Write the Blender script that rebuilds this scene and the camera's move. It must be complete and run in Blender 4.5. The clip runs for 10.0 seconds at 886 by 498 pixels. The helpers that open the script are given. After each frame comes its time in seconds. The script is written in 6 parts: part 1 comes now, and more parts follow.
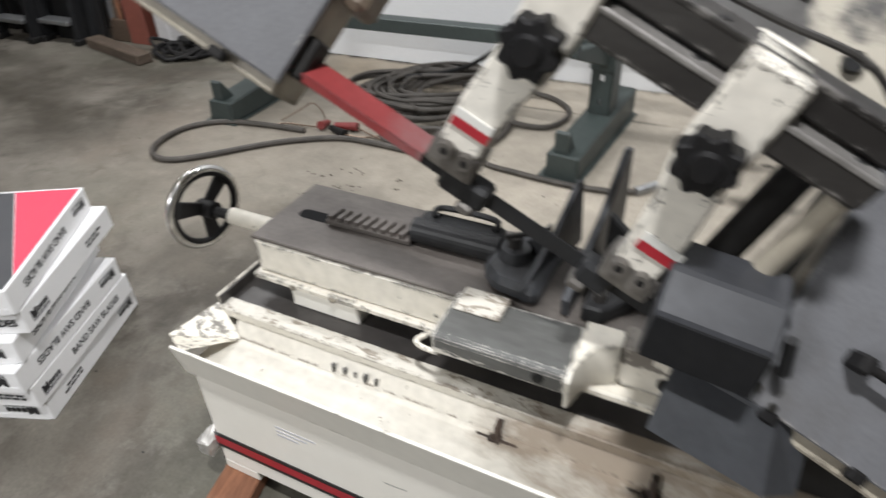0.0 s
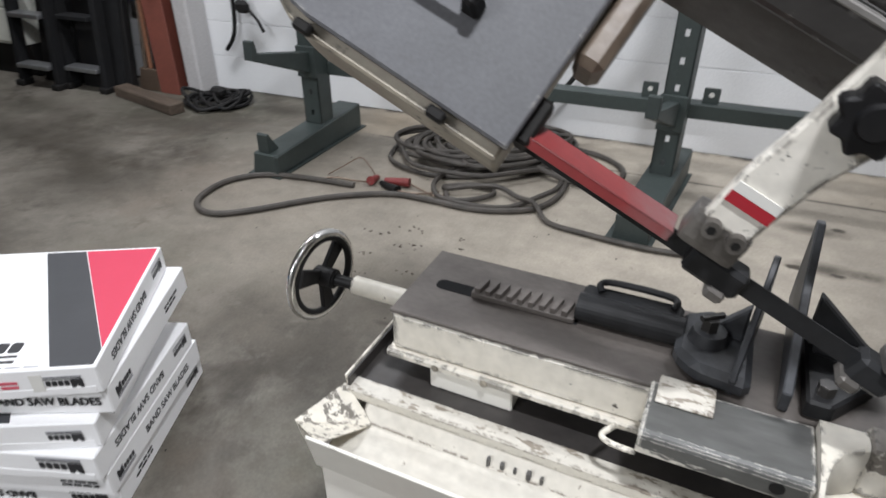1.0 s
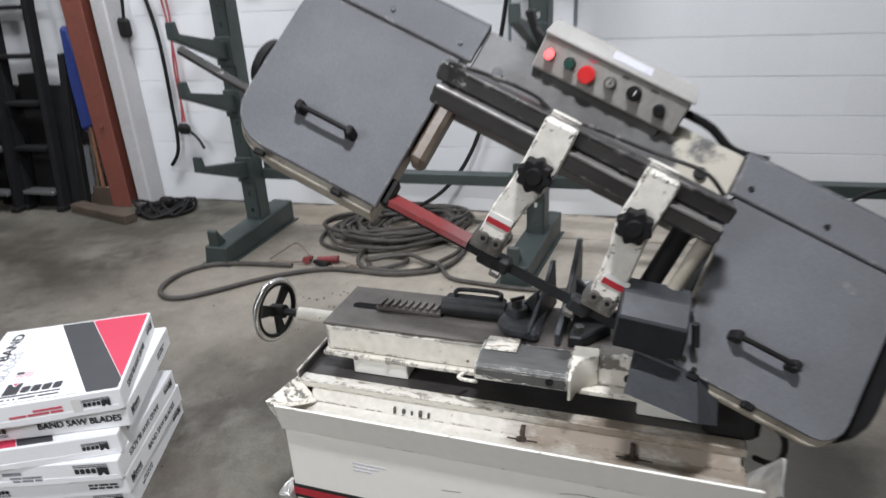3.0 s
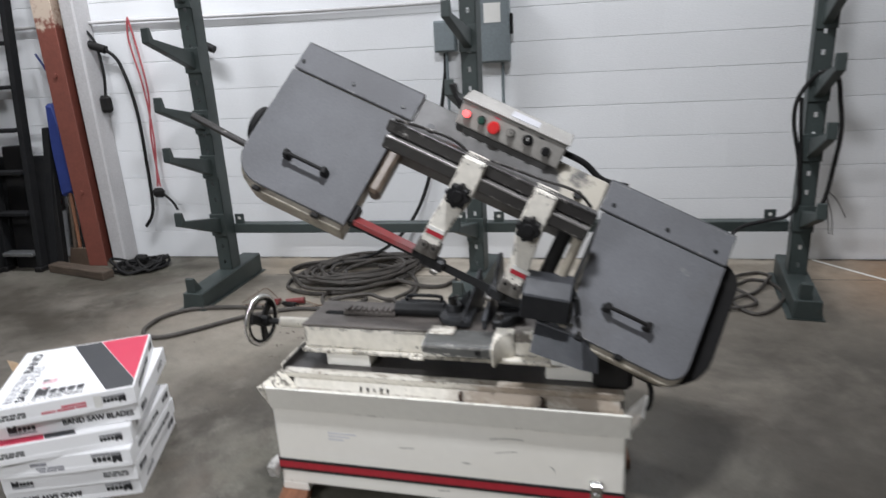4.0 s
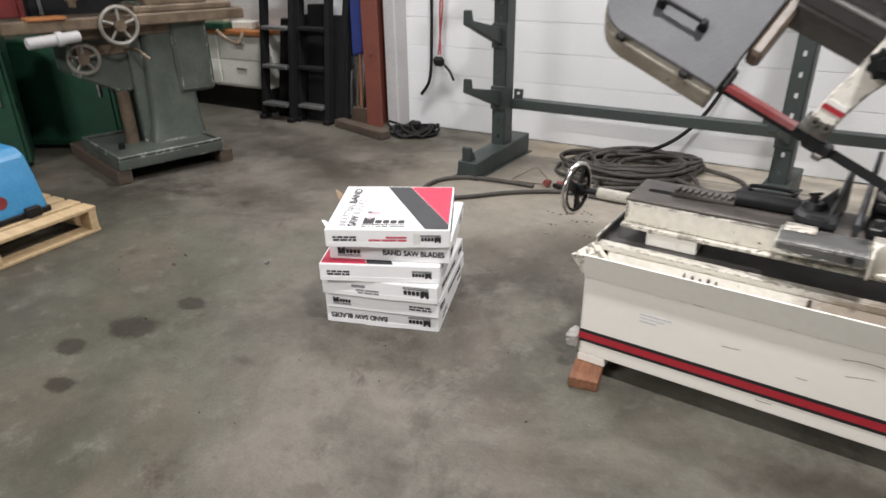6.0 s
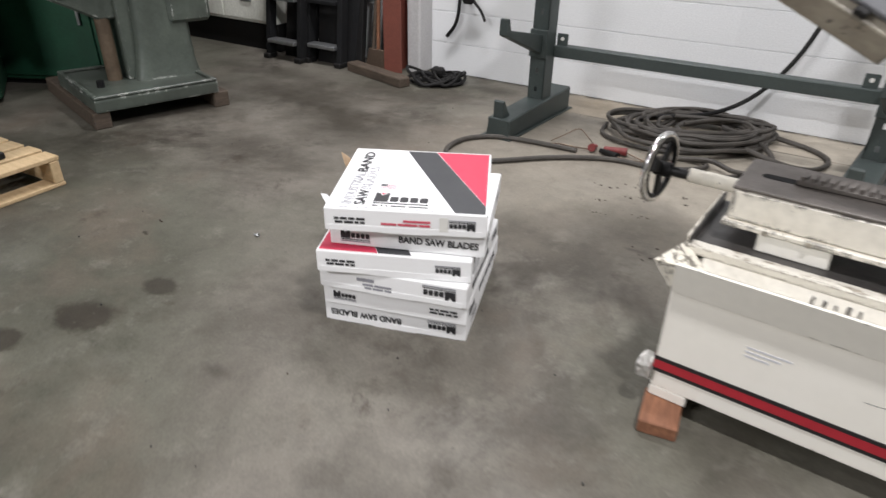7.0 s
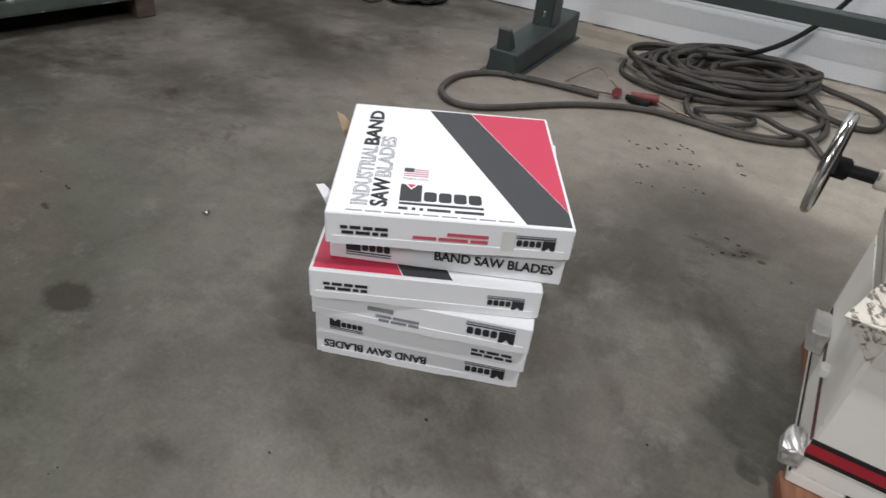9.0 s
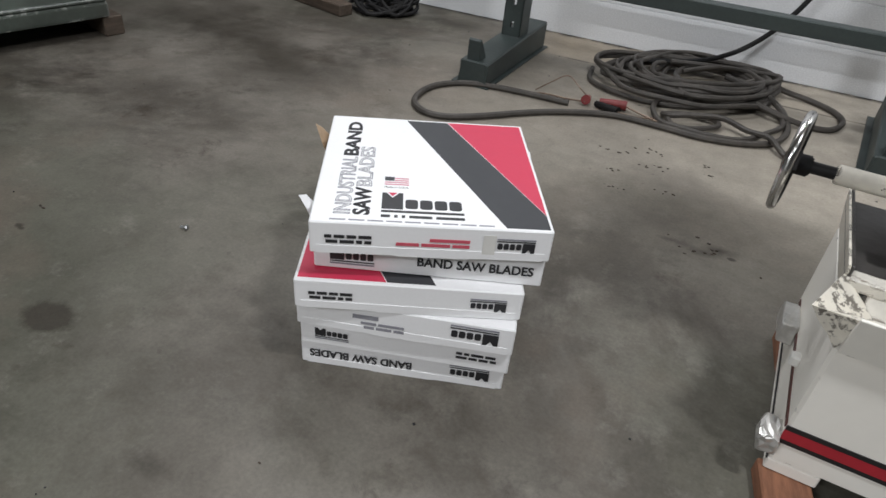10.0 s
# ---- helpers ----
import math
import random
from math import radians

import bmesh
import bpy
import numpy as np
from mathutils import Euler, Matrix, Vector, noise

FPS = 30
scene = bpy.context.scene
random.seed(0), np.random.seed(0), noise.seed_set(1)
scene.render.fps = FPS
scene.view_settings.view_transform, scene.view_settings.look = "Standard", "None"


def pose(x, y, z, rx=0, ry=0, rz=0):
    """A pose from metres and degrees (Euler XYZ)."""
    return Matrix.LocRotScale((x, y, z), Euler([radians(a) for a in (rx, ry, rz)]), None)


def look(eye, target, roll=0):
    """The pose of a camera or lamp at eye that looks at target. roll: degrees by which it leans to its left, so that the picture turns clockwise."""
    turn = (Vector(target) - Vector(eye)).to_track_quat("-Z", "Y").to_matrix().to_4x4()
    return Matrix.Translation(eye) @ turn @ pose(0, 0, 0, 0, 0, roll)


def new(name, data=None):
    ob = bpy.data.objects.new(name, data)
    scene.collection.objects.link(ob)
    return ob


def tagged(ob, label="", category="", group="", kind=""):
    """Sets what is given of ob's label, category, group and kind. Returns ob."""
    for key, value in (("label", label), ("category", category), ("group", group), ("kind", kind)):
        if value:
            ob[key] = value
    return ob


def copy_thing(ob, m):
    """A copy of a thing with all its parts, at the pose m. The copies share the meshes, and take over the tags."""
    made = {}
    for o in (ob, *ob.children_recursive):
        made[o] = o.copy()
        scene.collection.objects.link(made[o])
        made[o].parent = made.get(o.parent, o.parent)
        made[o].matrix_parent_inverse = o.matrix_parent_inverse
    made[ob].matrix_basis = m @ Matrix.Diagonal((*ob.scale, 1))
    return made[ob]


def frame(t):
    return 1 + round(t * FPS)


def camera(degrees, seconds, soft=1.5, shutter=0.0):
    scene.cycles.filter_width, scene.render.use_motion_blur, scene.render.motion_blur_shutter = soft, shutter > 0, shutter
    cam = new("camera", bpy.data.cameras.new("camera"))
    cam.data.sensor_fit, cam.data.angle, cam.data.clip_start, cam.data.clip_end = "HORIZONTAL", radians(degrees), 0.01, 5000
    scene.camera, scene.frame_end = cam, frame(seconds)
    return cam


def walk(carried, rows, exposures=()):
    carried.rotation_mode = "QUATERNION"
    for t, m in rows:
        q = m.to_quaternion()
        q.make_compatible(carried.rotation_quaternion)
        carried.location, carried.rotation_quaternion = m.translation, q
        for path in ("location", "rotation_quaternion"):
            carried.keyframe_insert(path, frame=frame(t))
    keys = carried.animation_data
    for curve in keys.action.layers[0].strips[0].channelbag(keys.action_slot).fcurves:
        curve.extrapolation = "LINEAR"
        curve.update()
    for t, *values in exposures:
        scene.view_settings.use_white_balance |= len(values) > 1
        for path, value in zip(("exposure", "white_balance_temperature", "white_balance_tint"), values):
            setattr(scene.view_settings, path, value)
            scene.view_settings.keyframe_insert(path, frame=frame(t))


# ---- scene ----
cam = camera(69.7, 10.0, shutter=0.7)
PATH = [
    (0, (0.883, 0.89, 1.208), (0.233, 2.379, 0.042), -1.8),
    (0.3, (0.793, 0.892, 1.191), (0.104, 2.402, 0.076), 1.1),
    (0.5, (0.713, 0.866, 1.184), (0.048, 2.404, 0.092), 2.0),
    (0.7, (0.66, 0.893, 1.167), (-0.022, 2.437, 0.094), 0.0),
    (1, (0.558, 0.882, 1.185), (-0.071, 2.473, 0.15), 0.1),
    (1.2, (0.52, 0.851, 1.189), (-0.011, 2.489, 0.171), 2.1),
    (1.5, (0.479, 0.725, 1.223), (0.045, 2.405, 0.227), -0.1),
    (1.7, (0.491, 0.66, 1.242), (0.108, 2.316, 0.188), -0.7),
    (2, (0.542, 0.588, 1.272), (0.286, 2.299, 0.269), -0.4),
    (2.2, (0.617, 0.539, 1.279), (0.378, 2.307, 0.375), -1.0),
    (2.5, (0.718, 0.463, 1.293), (0.339, 2.224, 0.423), 0.2),
    (2.7, (0.797, 0.442, 1.319), (0.288, 2.182, 0.474), -2.8),
    (3.8, (0.906, -0.085, 1.383), (0.547, 1.789, 0.783), -3.2),
    (4, (0.981, -0.146, 1.368), (0.624, 1.731, 0.777), -3.1),
    (4.2, (1.038, -0.196, 1.344), (0.693, 1.674, 0.722), -1.7),
    (4.5, (1.082, -0.245, 1.324), (0.661, 1.587, 0.641), -2.0),
    (4.7, (1.055, -0.251, 1.304), (0.491, 1.532, 0.592), -2.3),
    (5, (0.932, -0.257, 1.274), (0.22, 1.45, 0.513), -2.4),
    (5.2, (0.835, -0.27, 1.262), (0.048, 1.395, 0.481), -2.1),
    (5.5, (0.737, -0.274, 1.257), (-0.127, 1.351, 0.473), -1.9),
    (5.7, (0.686, -0.267, 1.248), (-0.221, 1.324, 0.446), -1.8),
    (6.8, (0.352, 0.122, 1.137), (-0.539, 1.629, 0.169), 1.6),
    (7, (0.294, 0.194, 1.108), (-0.618, 1.677, 0.123), 1.2),
    (7.2, (0.208, 0.235, 1.098), (-0.69, 1.731, 0.121), 0.6),
    (7.5, (0.079, 0.302, 1.093), (-0.705, 1.832, 0.071), 2.4),
    (7.7, (0.021, 0.356, 1.079), (-0.726, 1.881, 0.022), 3.6),
    (8, (-0.065, 0.458, 1.026), (-0.804, 1.976, -0.046), 3.8),
    (8.2, (-0.102, 0.526, 1.022), (-0.864, 2.015, -0.075), 2.6),
    (8.5, (-0.164, 0.582, 0.997), (-0.925, 2.034, -0.148), 3.5),
    (9, (-0.196, 0.574, 0.985), (-0.858, 2.038, -0.206), 6.1),
    (9.5, (-0.201, 0.56, 0.985), (-0.824, 2.053, -0.19), 5.9),
    (10, (-0.198, 0.545, 0.991), (-0.799, 2.061, -0.166), 5.8),
]
walk(cam, [(t, look(eye, target, roll)) for t, eye, target, roll in PATH], exposures=((0.0, 0.14, 6540, 12), (0.5, -0.02, 6430, 13), (1.5, -0.03, 6280, 13), (2.5, 0.09, 6230, 13), (4.0, -0.07, 6280, 13), (4.5, -0.02, 6440, 14), (5.0, 0.09, 6740, 14), (5.5, 0.19, 6740, 14), (7.0, 0.17, 6590, 14), (7.5, 0.15, 6490, 14), (8.0, -0.02, 6440, 14), (8.5, -0.2, 6440, 14), (9.0, -0.35, 6390, 13), (10.0, -0.39, 6390, 12)))

# ================= light and air =================
world = bpy.data.worlds.new("shop_air")
scene.world = world
world.use_nodes = True
world.node_tree.nodes["Background"].inputs[0].default_value = (0.75, 0.8, 0.9, 1)
world.node_tree.nodes["Background"].inputs[1].default_value = 0.006


def area_lamp(loc, sx, sy, power, color):
    d = bpy.data.lights.new("unseen_light", "AREA")
    d.shape, d.size, d.size_y, d.energy, d.color = "RECTANGLE", sx, sy, power, color
    ob = new("unseen_light", d)
    ob.location = loc
    return ob


# Unseen ceiling lamps, added to fit brightness; the first follows the saw's shadow.
LAMPS = [(0.95, 0.74, 0.34, 98), (0.1, -1.2, 1.3, 18), (-1.5, 3.0, 1.3, 74), (1.9, 3.6, 1.5, 38), (-2.2, -3.0, 1.8, 250), (-4.0, 3.0, 1.3, 25)]
for lx, ly, ln, lp in LAMPS:
    area_lamp((lx, ly, 3.42), ln, 0.16, lp, (0.97, 0.99, 1.0))


# ================= materials =================
def mat(name, col, col2=None, rough=0.6, metal=0.0, scale=6.0, grain=60.0, amount=0.5, bump=0.05, wear=None, wear_at=0.66, wear_scale=14.0, spread=0.04, stretch=(1, 1, 1), island=0.0, spec=0.5, speckle=0.35):
    """Painted or bare surface: two tones in slow noise, fine grain in roughness and relief, and chips that show another colour."""
    m = bpy.data.materials.new(name)
    m.use_nodes = True
    nt = m.node_tree
    N, L = nt.nodes, nt.links
    b = N["Principled BSDF"]
    b.inputs["Metallic"].default_value = metal
    b.inputs["Specular IOR Level"].default_value = spec
    tc = N.new("ShaderNodeTexCoord")
    mp = N.new("ShaderNodeMapping")
    mp.inputs["Scale"].default_value = stretch
    L.new(tc.outputs["Object"], mp.inputs[0])
    co = mp.outputs[0]
    n1 = N.new("ShaderNodeTexNoise")
    n1.inputs["Scale"].default_value, n1.inputs["Detail"].default_value, n1.inputs["Roughness"].default_value = scale, 6, 0.6
    L.new(co, n1.inputs["Vector"])
    n2 = N.new("ShaderNodeTexNoise")
    n2.inputs["Scale"].default_value, n2.inputs["Detail"].default_value = grain, 3
    L.new(co, n2.inputs["Vector"])
    r = N.new("ShaderNodeMapRange")
    r.inputs[1].default_value, r.inputs[2].default_value = 0.5 - 0.22, 0.5 + 0.22
    r.inputs[4].default_value = 1.0
    L.new(n1.outputs[0], r.inputs[0])
    mx = N.new("ShaderNodeMix")
    mx.data_type = "RGBA"
    c2 = col2 or tuple(c * 0.8 for c in col)
    mx.inputs[6].default_value = (*col, 1)
    mx.inputs[7].default_value = (*c2, 1)
    mul = N.new("ShaderNodeMath")
    mul.operation = "MULTIPLY"
    mul.inputs[1].default_value = amount * 2
    mul.use_clamp = True
    L.new(r.outputs[0], mul.inputs[0])
    L.new(mul.outputs[0], mx.inputs[0])
    g = N.new("ShaderNodeMix")
    g.data_type, g.blend_type = "RGBA", "MULTIPLY"
    g.inputs[0].default_value = speckle
    L.new(mx.outputs[2], g.inputs[6])
    L.new(n2.outputs[0], g.inputs[7])
    gain = N.new("ShaderNodeMix")
    gain.data_type, gain.blend_type = "RGBA", "MULTIPLY"
    gain.inputs[0].default_value = 1.0
    gain.inputs[7].default_value = (*(1 / (1 - 0.5 * speckle),) * 3, 1)
    L.new(g.outputs[2], gain.inputs[6])
    out = gain.outputs[2]
    rr = N.new("ShaderNodeMapRange")
    rr.inputs[3].default_value, rr.inputs[4].default_value = max(0.02, rough - 0.12), min(1, rough + 0.12)
    L.new(n1.outputs[0], rr.inputs[0])
    if wear:
        n3 = N.new("ShaderNodeTexNoise")
        n3.inputs["Scale"].default_value, n3.inputs["Detail"].default_value, n3.inputs["Roughness"].default_value = wear_scale, 8, 0.7
        L.new(tc.outputs["Object"], n3.inputs["Vector"])
        w = N.new("ShaderNodeMapRange")
        w.inputs[1].default_value, w.inputs[2].default_value = wear_at, wear_at + spread
        L.new(n3.outputs[0], w.inputs[0])
        wm = N.new("ShaderNodeMix")
        wm.data_type = "RGBA"
        L.new(w.outputs[0], wm.inputs[0])
        L.new(out, wm.inputs[6])
        wm.inputs[7].default_value = (*wear, 1)
        out = wm.outputs[2]
    if island:
        oi = N.new("ShaderNodeObjectInfo")
        v = N.new("ShaderNodeMapRange")
        v.inputs[3].default_value, v.inputs[4].default_value = 1 - island, 1 + island
        L.new(oi.outputs["Random"], v.inputs[0])
        im = N.new("ShaderNodeMix")
        im.data_type, im.blend_type = "RGBA", "MULTIPLY"
        im.inputs[0].default_value = 1
        L.new(out, im.inputs[6])
        L.new(v.outputs[0], im.inputs[7])
        out = im.outputs[2]
    L.new(out, b.inputs["Base Color"])
    L.new(rr.outputs[0], b.inputs["Roughness"])
    bp = N.new("ShaderNodeBump")
    bp.inputs["Strength"].default_value, bp.inputs["Distance"].default_value = bump, 0.01
    L.new(n2.outputs[0], bp.inputs["Height"])
    L.new(bp.outputs[0], b.inputs["Normal"])
    return m


def overlay(m, col, lanes, nscale, lo, hi, strength=1.0, nstretch=(1, 1, 1)):
    """Lay another colour over a material where slow noise passes a level inside given lanes: (axis, from none, to full)."""
    N, L = m.node_tree.nodes, m.node_tree.links
    b = N["Principled BSDF"]
    was = b.inputs["Base Color"].links[0].from_socket
    tc = N.new("ShaderNodeTexCoord")
    mp = N.new("ShaderNodeMapping")
    mp.inputs["Scale"].default_value = nstretch
    L.new(tc.outputs["Object"], mp.inputs[0])
    n = N.new("ShaderNodeTexNoise")
    n.inputs["Scale"].default_value, n.inputs["Detail"].default_value, n.inputs["Roughness"].default_value = nscale, 8, 0.68
    L.new(mp.outputs[0], n.inputs["Vector"])
    sep = N.new("ShaderNodeSeparateXYZ")
    L.new(tc.outputs["Object"], sep.inputs[0])
    mask = None
    for axis, a, z in lanes:
        r = N.new("ShaderNodeMapRange")
        r.inputs[1].default_value, r.inputs[2].default_value = a, z
        L.new(sep.outputs["xyz".index(axis)], r.inputs[0])
        if mask is None:
            mask = r.outputs[0]
        else:
            mu = N.new("ShaderNodeMath")
            mu.operation = "MULTIPLY"
            L.new(mask, mu.inputs[0])
            L.new(r.outputs[0], mu.inputs[1])
            mask = mu.outputs[0]
    ad = N.new("ShaderNodeMath")
    ad.operation = "MULTIPLY_ADD"
    L.new(mask, ad.inputs[0])
    ad.inputs[1].default_value = 0.5
    L.new(n.outputs[0], ad.inputs[2])
    f = N.new("ShaderNodeMapRange")
    f.inputs[1].default_value, f.inputs[2].default_value, f.inputs[4].default_value = lo + 0.5, hi + 0.5, strength
    L.new(ad.outputs[0], f.inputs[0])
    x = N.new("ShaderNodeMix")
    x.data_type = "RGBA"
    L.new(f.outputs[0], x.inputs[0])
    L.new(was, x.inputs[6])
    x.inputs[7].default_value = (*col, 1)
    L.new(x.outputs[2], b.inputs["Base Color"])


def edge_chips(m, col, reach, nscale, level, strength=1.0, spread=0.05):
    """Ragged wear along the edges of a thing, where paint is knocked off first."""
    N, L = m.node_tree.nodes, m.node_tree.links
    b = N["Principled BSDF"]
    was = b.inputs["Base Color"].links[0].from_socket
    bev = N.new("ShaderNodeBevel")
    bev.samples = 6
    bev.inputs["Radius"].default_value = reach
    geo = N.new("ShaderNodeNewGeometry")
    dot = N.new("ShaderNodeVectorMath")
    dot.operation = "DOT_PRODUCT"
    L.new(bev.outputs[0], dot.inputs[0])
    L.new(geo.outputs["Normal"], dot.inputs[1])
    edge = N.new("ShaderNodeMapRange")
    edge.inputs[1].default_value, edge.inputs[2].default_value = 1.0, 0.96
    L.new(dot.outputs["Value"], edge.inputs[0])
    tc = N.new("ShaderNodeTexCoord")
    n = N.new("ShaderNodeTexNoise")
    n.inputs["Scale"].default_value, n.inputs["Detail"].default_value, n.inputs["Roughness"].default_value = nscale, 7, 0.7
    L.new(tc.outputs["Object"], n.inputs["Vector"])
    ad = N.new("ShaderNodeMath")
    ad.operation = "MULTIPLY_ADD"
    L.new(edge.outputs[0], ad.inputs[0])
    ad.inputs[1].default_value = 0.25
    L.new(n.outputs[0], ad.inputs[2])
    f = N.new("ShaderNodeMapRange")
    f.inputs[1].default_value, f.inputs[2].default_value, f.inputs[4].default_value = level, level + spread, strength
    L.new(ad.outputs[0], f.inputs[0])
    x = N.new("ShaderNodeMix")
    x.data_type = "RGBA"
    L.new(f.outputs[0], x.inputs[0])
    L.new(was, x.inputs[6])
    x.inputs[7].default_value = (*col, 1)
    L.new(x.outputs[2], b.inputs["Base Color"])


CREAM = mat("worn_cream_paint", (0.69, 0.655, 0.575), (0.60, 0.56, 0.475), 0.45, scale=3, grain=40, amount=0.35, bump=0.04, wear=(0.12, 0.10, 0.08), wear_at=0.70, wear_scale=40, spread=0.015)
WHITE_BASE = mat("base_white_paint", (0.86, 0.835, 0.775), (0.79, 0.755, 0.67), 0.42, scale=2.2, grain=30, amount=0.3, bump=0.012, wear=(0.2, 0.18, 0.16), wear_at=0.775, wear_scale=9, speckle=0.06)
TRAY_WORN = mat("chipped_tray_paint", (0.60, 0.575, 0.515), (0.52, 0.49, 0.425), 0.5, scale=4, grain=50, amount=0.45, bump=0.08, wear=(0.17, 0.14, 0.11), wear_at=0.665, wear_scale=46, spread=0.015)
LIPPAINT = mat("clean_cream_lip", (0.82, 0.80, 0.735), (0.76, 0.73, 0.66), 0.4, scale=3, grain=40, amount=0.3, bump=0.02, wear=(0.16, 0.13, 0.10), wear_at=0.74, wear_scale=18, speckle=0.1)
GREASY = mat("greasy_grey_paint", (0.125, 0.122, 0.119), (0.055, 0.052, 0.049), 0.55, scale=7, grain=40, amount=0.6, bump=0.06, wear=(0.035, 0.032, 0.029), wear_at=0.59, wear_scale=8, spread=0.10)
overlay(GREASY, (0.46, 0.425, 0.355), (("x", 0.81, 0.88),), 9, 0.38, 0.50, 0.92)
HOUSING = mat("stained_cream_housing", (0.48, 0.44, 0.36), (0.20, 0.17, 0.13), 0.5, scale=6, grain=40, amount=0.5, bump=0.05, wear=(0.07, 0.062, 0.054), wear_at=0.62, wear_scale=14)
ARMPAINT = mat("flaking_cream_paint", (0.76, 0.73, 0.66), (0.69, 0.65, 0.57), 0.5, scale=5, grain=50, amount=0.4, bump=0.05, wear=(0.05, 0.043, 0.036), wear_at=0.638, wear_scale=55, spread=0.012)
BEDPAINT = mat("worn_bed_paint", (0.68, 0.65, 0.58), (0.60, 0.56, 0.48), 0.48, scale=4, grain=45, amount=0.4, bump=0.04, wear=(0.05, 0.043, 0.036), wear_at=0.68, wear_scale=34, spread=0.015)
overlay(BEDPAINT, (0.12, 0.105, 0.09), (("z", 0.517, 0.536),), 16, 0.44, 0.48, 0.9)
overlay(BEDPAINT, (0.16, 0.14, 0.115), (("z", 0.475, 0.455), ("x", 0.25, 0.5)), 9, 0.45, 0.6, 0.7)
overlay(TRAY_WORN, (0.20, 0.165, 0.125), (("z", 0.388, 0.405),), 60, 0.55, 0.58, 0.85, (0.4, 1, 1))
overlay(TRAY_WORN, (0.22, 0.175, 0.13), (("x", 0.40, 0.64), ("y", -0.005, 0.02)), 6, 0.32, 0.54, 0.92, (1, 2, 2))
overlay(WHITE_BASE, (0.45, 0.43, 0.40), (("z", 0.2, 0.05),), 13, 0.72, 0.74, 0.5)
edge_chips(LIPPAINT, (0.16, 0.13, 0.10), 0.008, 26, 0.80, 0.8)
edge_chips(HOUSING, (0.10, 0.09, 0.075), 0.016, 20, 0.74, 0.9)
edge_chips(ARMPAINT, (0.045, 0.038, 0.032), 0.010, 42, 0.755, 0.95, 0.012)
overlay(ARMPAINT, (0.16, 0.14, 0.115), (("z", 0.0, 0.1),), 46, 0.655, 0.675, 0.9, (0.55, 1, 1.7))
edge_chips(BEDPAINT, (0.045, 0.04, 0.034), 0.016, 26, 0.74, 0.95, 0.02)
edge_chips(TRAY_WORN, (0.13, 0.105, 0.08), 0.010, 50, 0.76, 0.9, 0.02)
edge_chips(CREAM, (0.10, 0.088, 0.072), 0.009, 46, 0.77, 0.9, 0.02)
edge_chips(WHITE_BASE, (0.22, 0.20, 0.18), 0.012, 18, 0.82, 0.8)
overlay(BEDPAINT, (0.20, 0.15, 0.10), (("x", 0.74, 0.86),), 14, 0.52, 0.66, 0.7)
overlay(BEDPAINT, (0.07, 0.062, 0.052), (("x", 0.40, 0.44),), 30, 0.60, 0.63, 0.9)
HOOD = mat("grey_hood_paint", (0.152, 0.155, 0.166), (0.112, 0.113, 0.119), 0.6, spec=0.3, scale=2.6, grain=200, amount=0.6, bump=0.014, wear=(0.24, 0.235, 0.225), wear_at=0.66, wear_scale=7, spread=0.12)
overlay(HOOD, (0.085, 0.078, 0.070), (("z", 0.0, 0.1),), 5, 0.56, 0.74, 0.55, (1, 1, 0.5))
edge_chips(HOOD, (0.42, 0.40, 0.37), 0.006, 40, 0.80, 0.6)
BEDSTEEL = mat("dark_cast_table", (0.140, 0.124, 0.112), (0.076, 0.066, 0.059), 0.5, 0.2, scale=9, grain=90, amount=0.5, bump=0.05, stretch=(0.8, 1.2, 1))
DARK = mat("dark_oiled_steel", (0.028, 0.029, 0.031), (0.009, 0.0085, 0.008), 0.42, 0.0, spec=0.25, scale=8, grain=80, amount=0.5, bump=0.06)
BLACK = mat("black_rubber", (0.010, 0.010, 0.011), (0.016, 0.015, 0.014), 0.55, spec=0.18, scale=9, grain=70, amount=0.5, bump=0.04)
BARSTEEL = mat("scuffed_steel_bar", (0.050, 0.047, 0.044), (0.020, 0.018, 0.017), 0.42, 0.15, scale=7, grain=90, amount=0.6, bump=0.06, stretch=(0.5, 1, 1), wear=(0.34, 0.32, 0.30), wear_at=0.66, wear_scale=34, spread=0.02)
BROWNCAST = mat("oily_brown_casting", (0.20, 0.155, 0.115), (0.07, 0.052, 0.04), 0.45, scale=9, grain=60, amount=0.6, bump=0.08, wear=(0.5, 0.46, 0.38), wear_at=0.68)
EDGESTEEL = mat("lit_rubbed_edge", (0.40, 0.39, 0.375), (0.17, 0.16, 0.15), 0.4, 0.35, scale=14, grain=90, amount=0.6, bump=0.05, stretch=(0.4, 1, 1))
TOOLSTEEL = mat("oily_tool_steel", (0.30, 0.285, 0.265), (0.12, 0.11, 0.10), 0.4, 0.6, scale=12, grain=90, amount=0.6, bump=0.06)
edge_chips(BARSTEEL, (0.34, 0.32, 0.30), 0.008, 30, 0.80, 0.7, 0.03)
GALV = mat("scratched_zinc_plate", (0.13, 0.132, 0.128), (0.06, 0.06, 0.056), 0.45, 0.0, scale=7, grain=60, amount=0.6, bump=0.06, wear=(0.5, 0.48, 0.44), wear_at=0.69, wear_scale=50, spread=0.02, stretch=(0.5, 1.6, 1.6))
edge_chips(GALV, (0.72, 0.69, 0.62), 0.007, 60, 0.70, 0.9, 0.02)
overlay(GALV, (0.74, 0.71, 0.64), (("z", 0.546, 0.514), ("x", 0.74, 0.50)), 60, 0.40, 0.43, 0.9, (0.5, 1.6, 1.6))
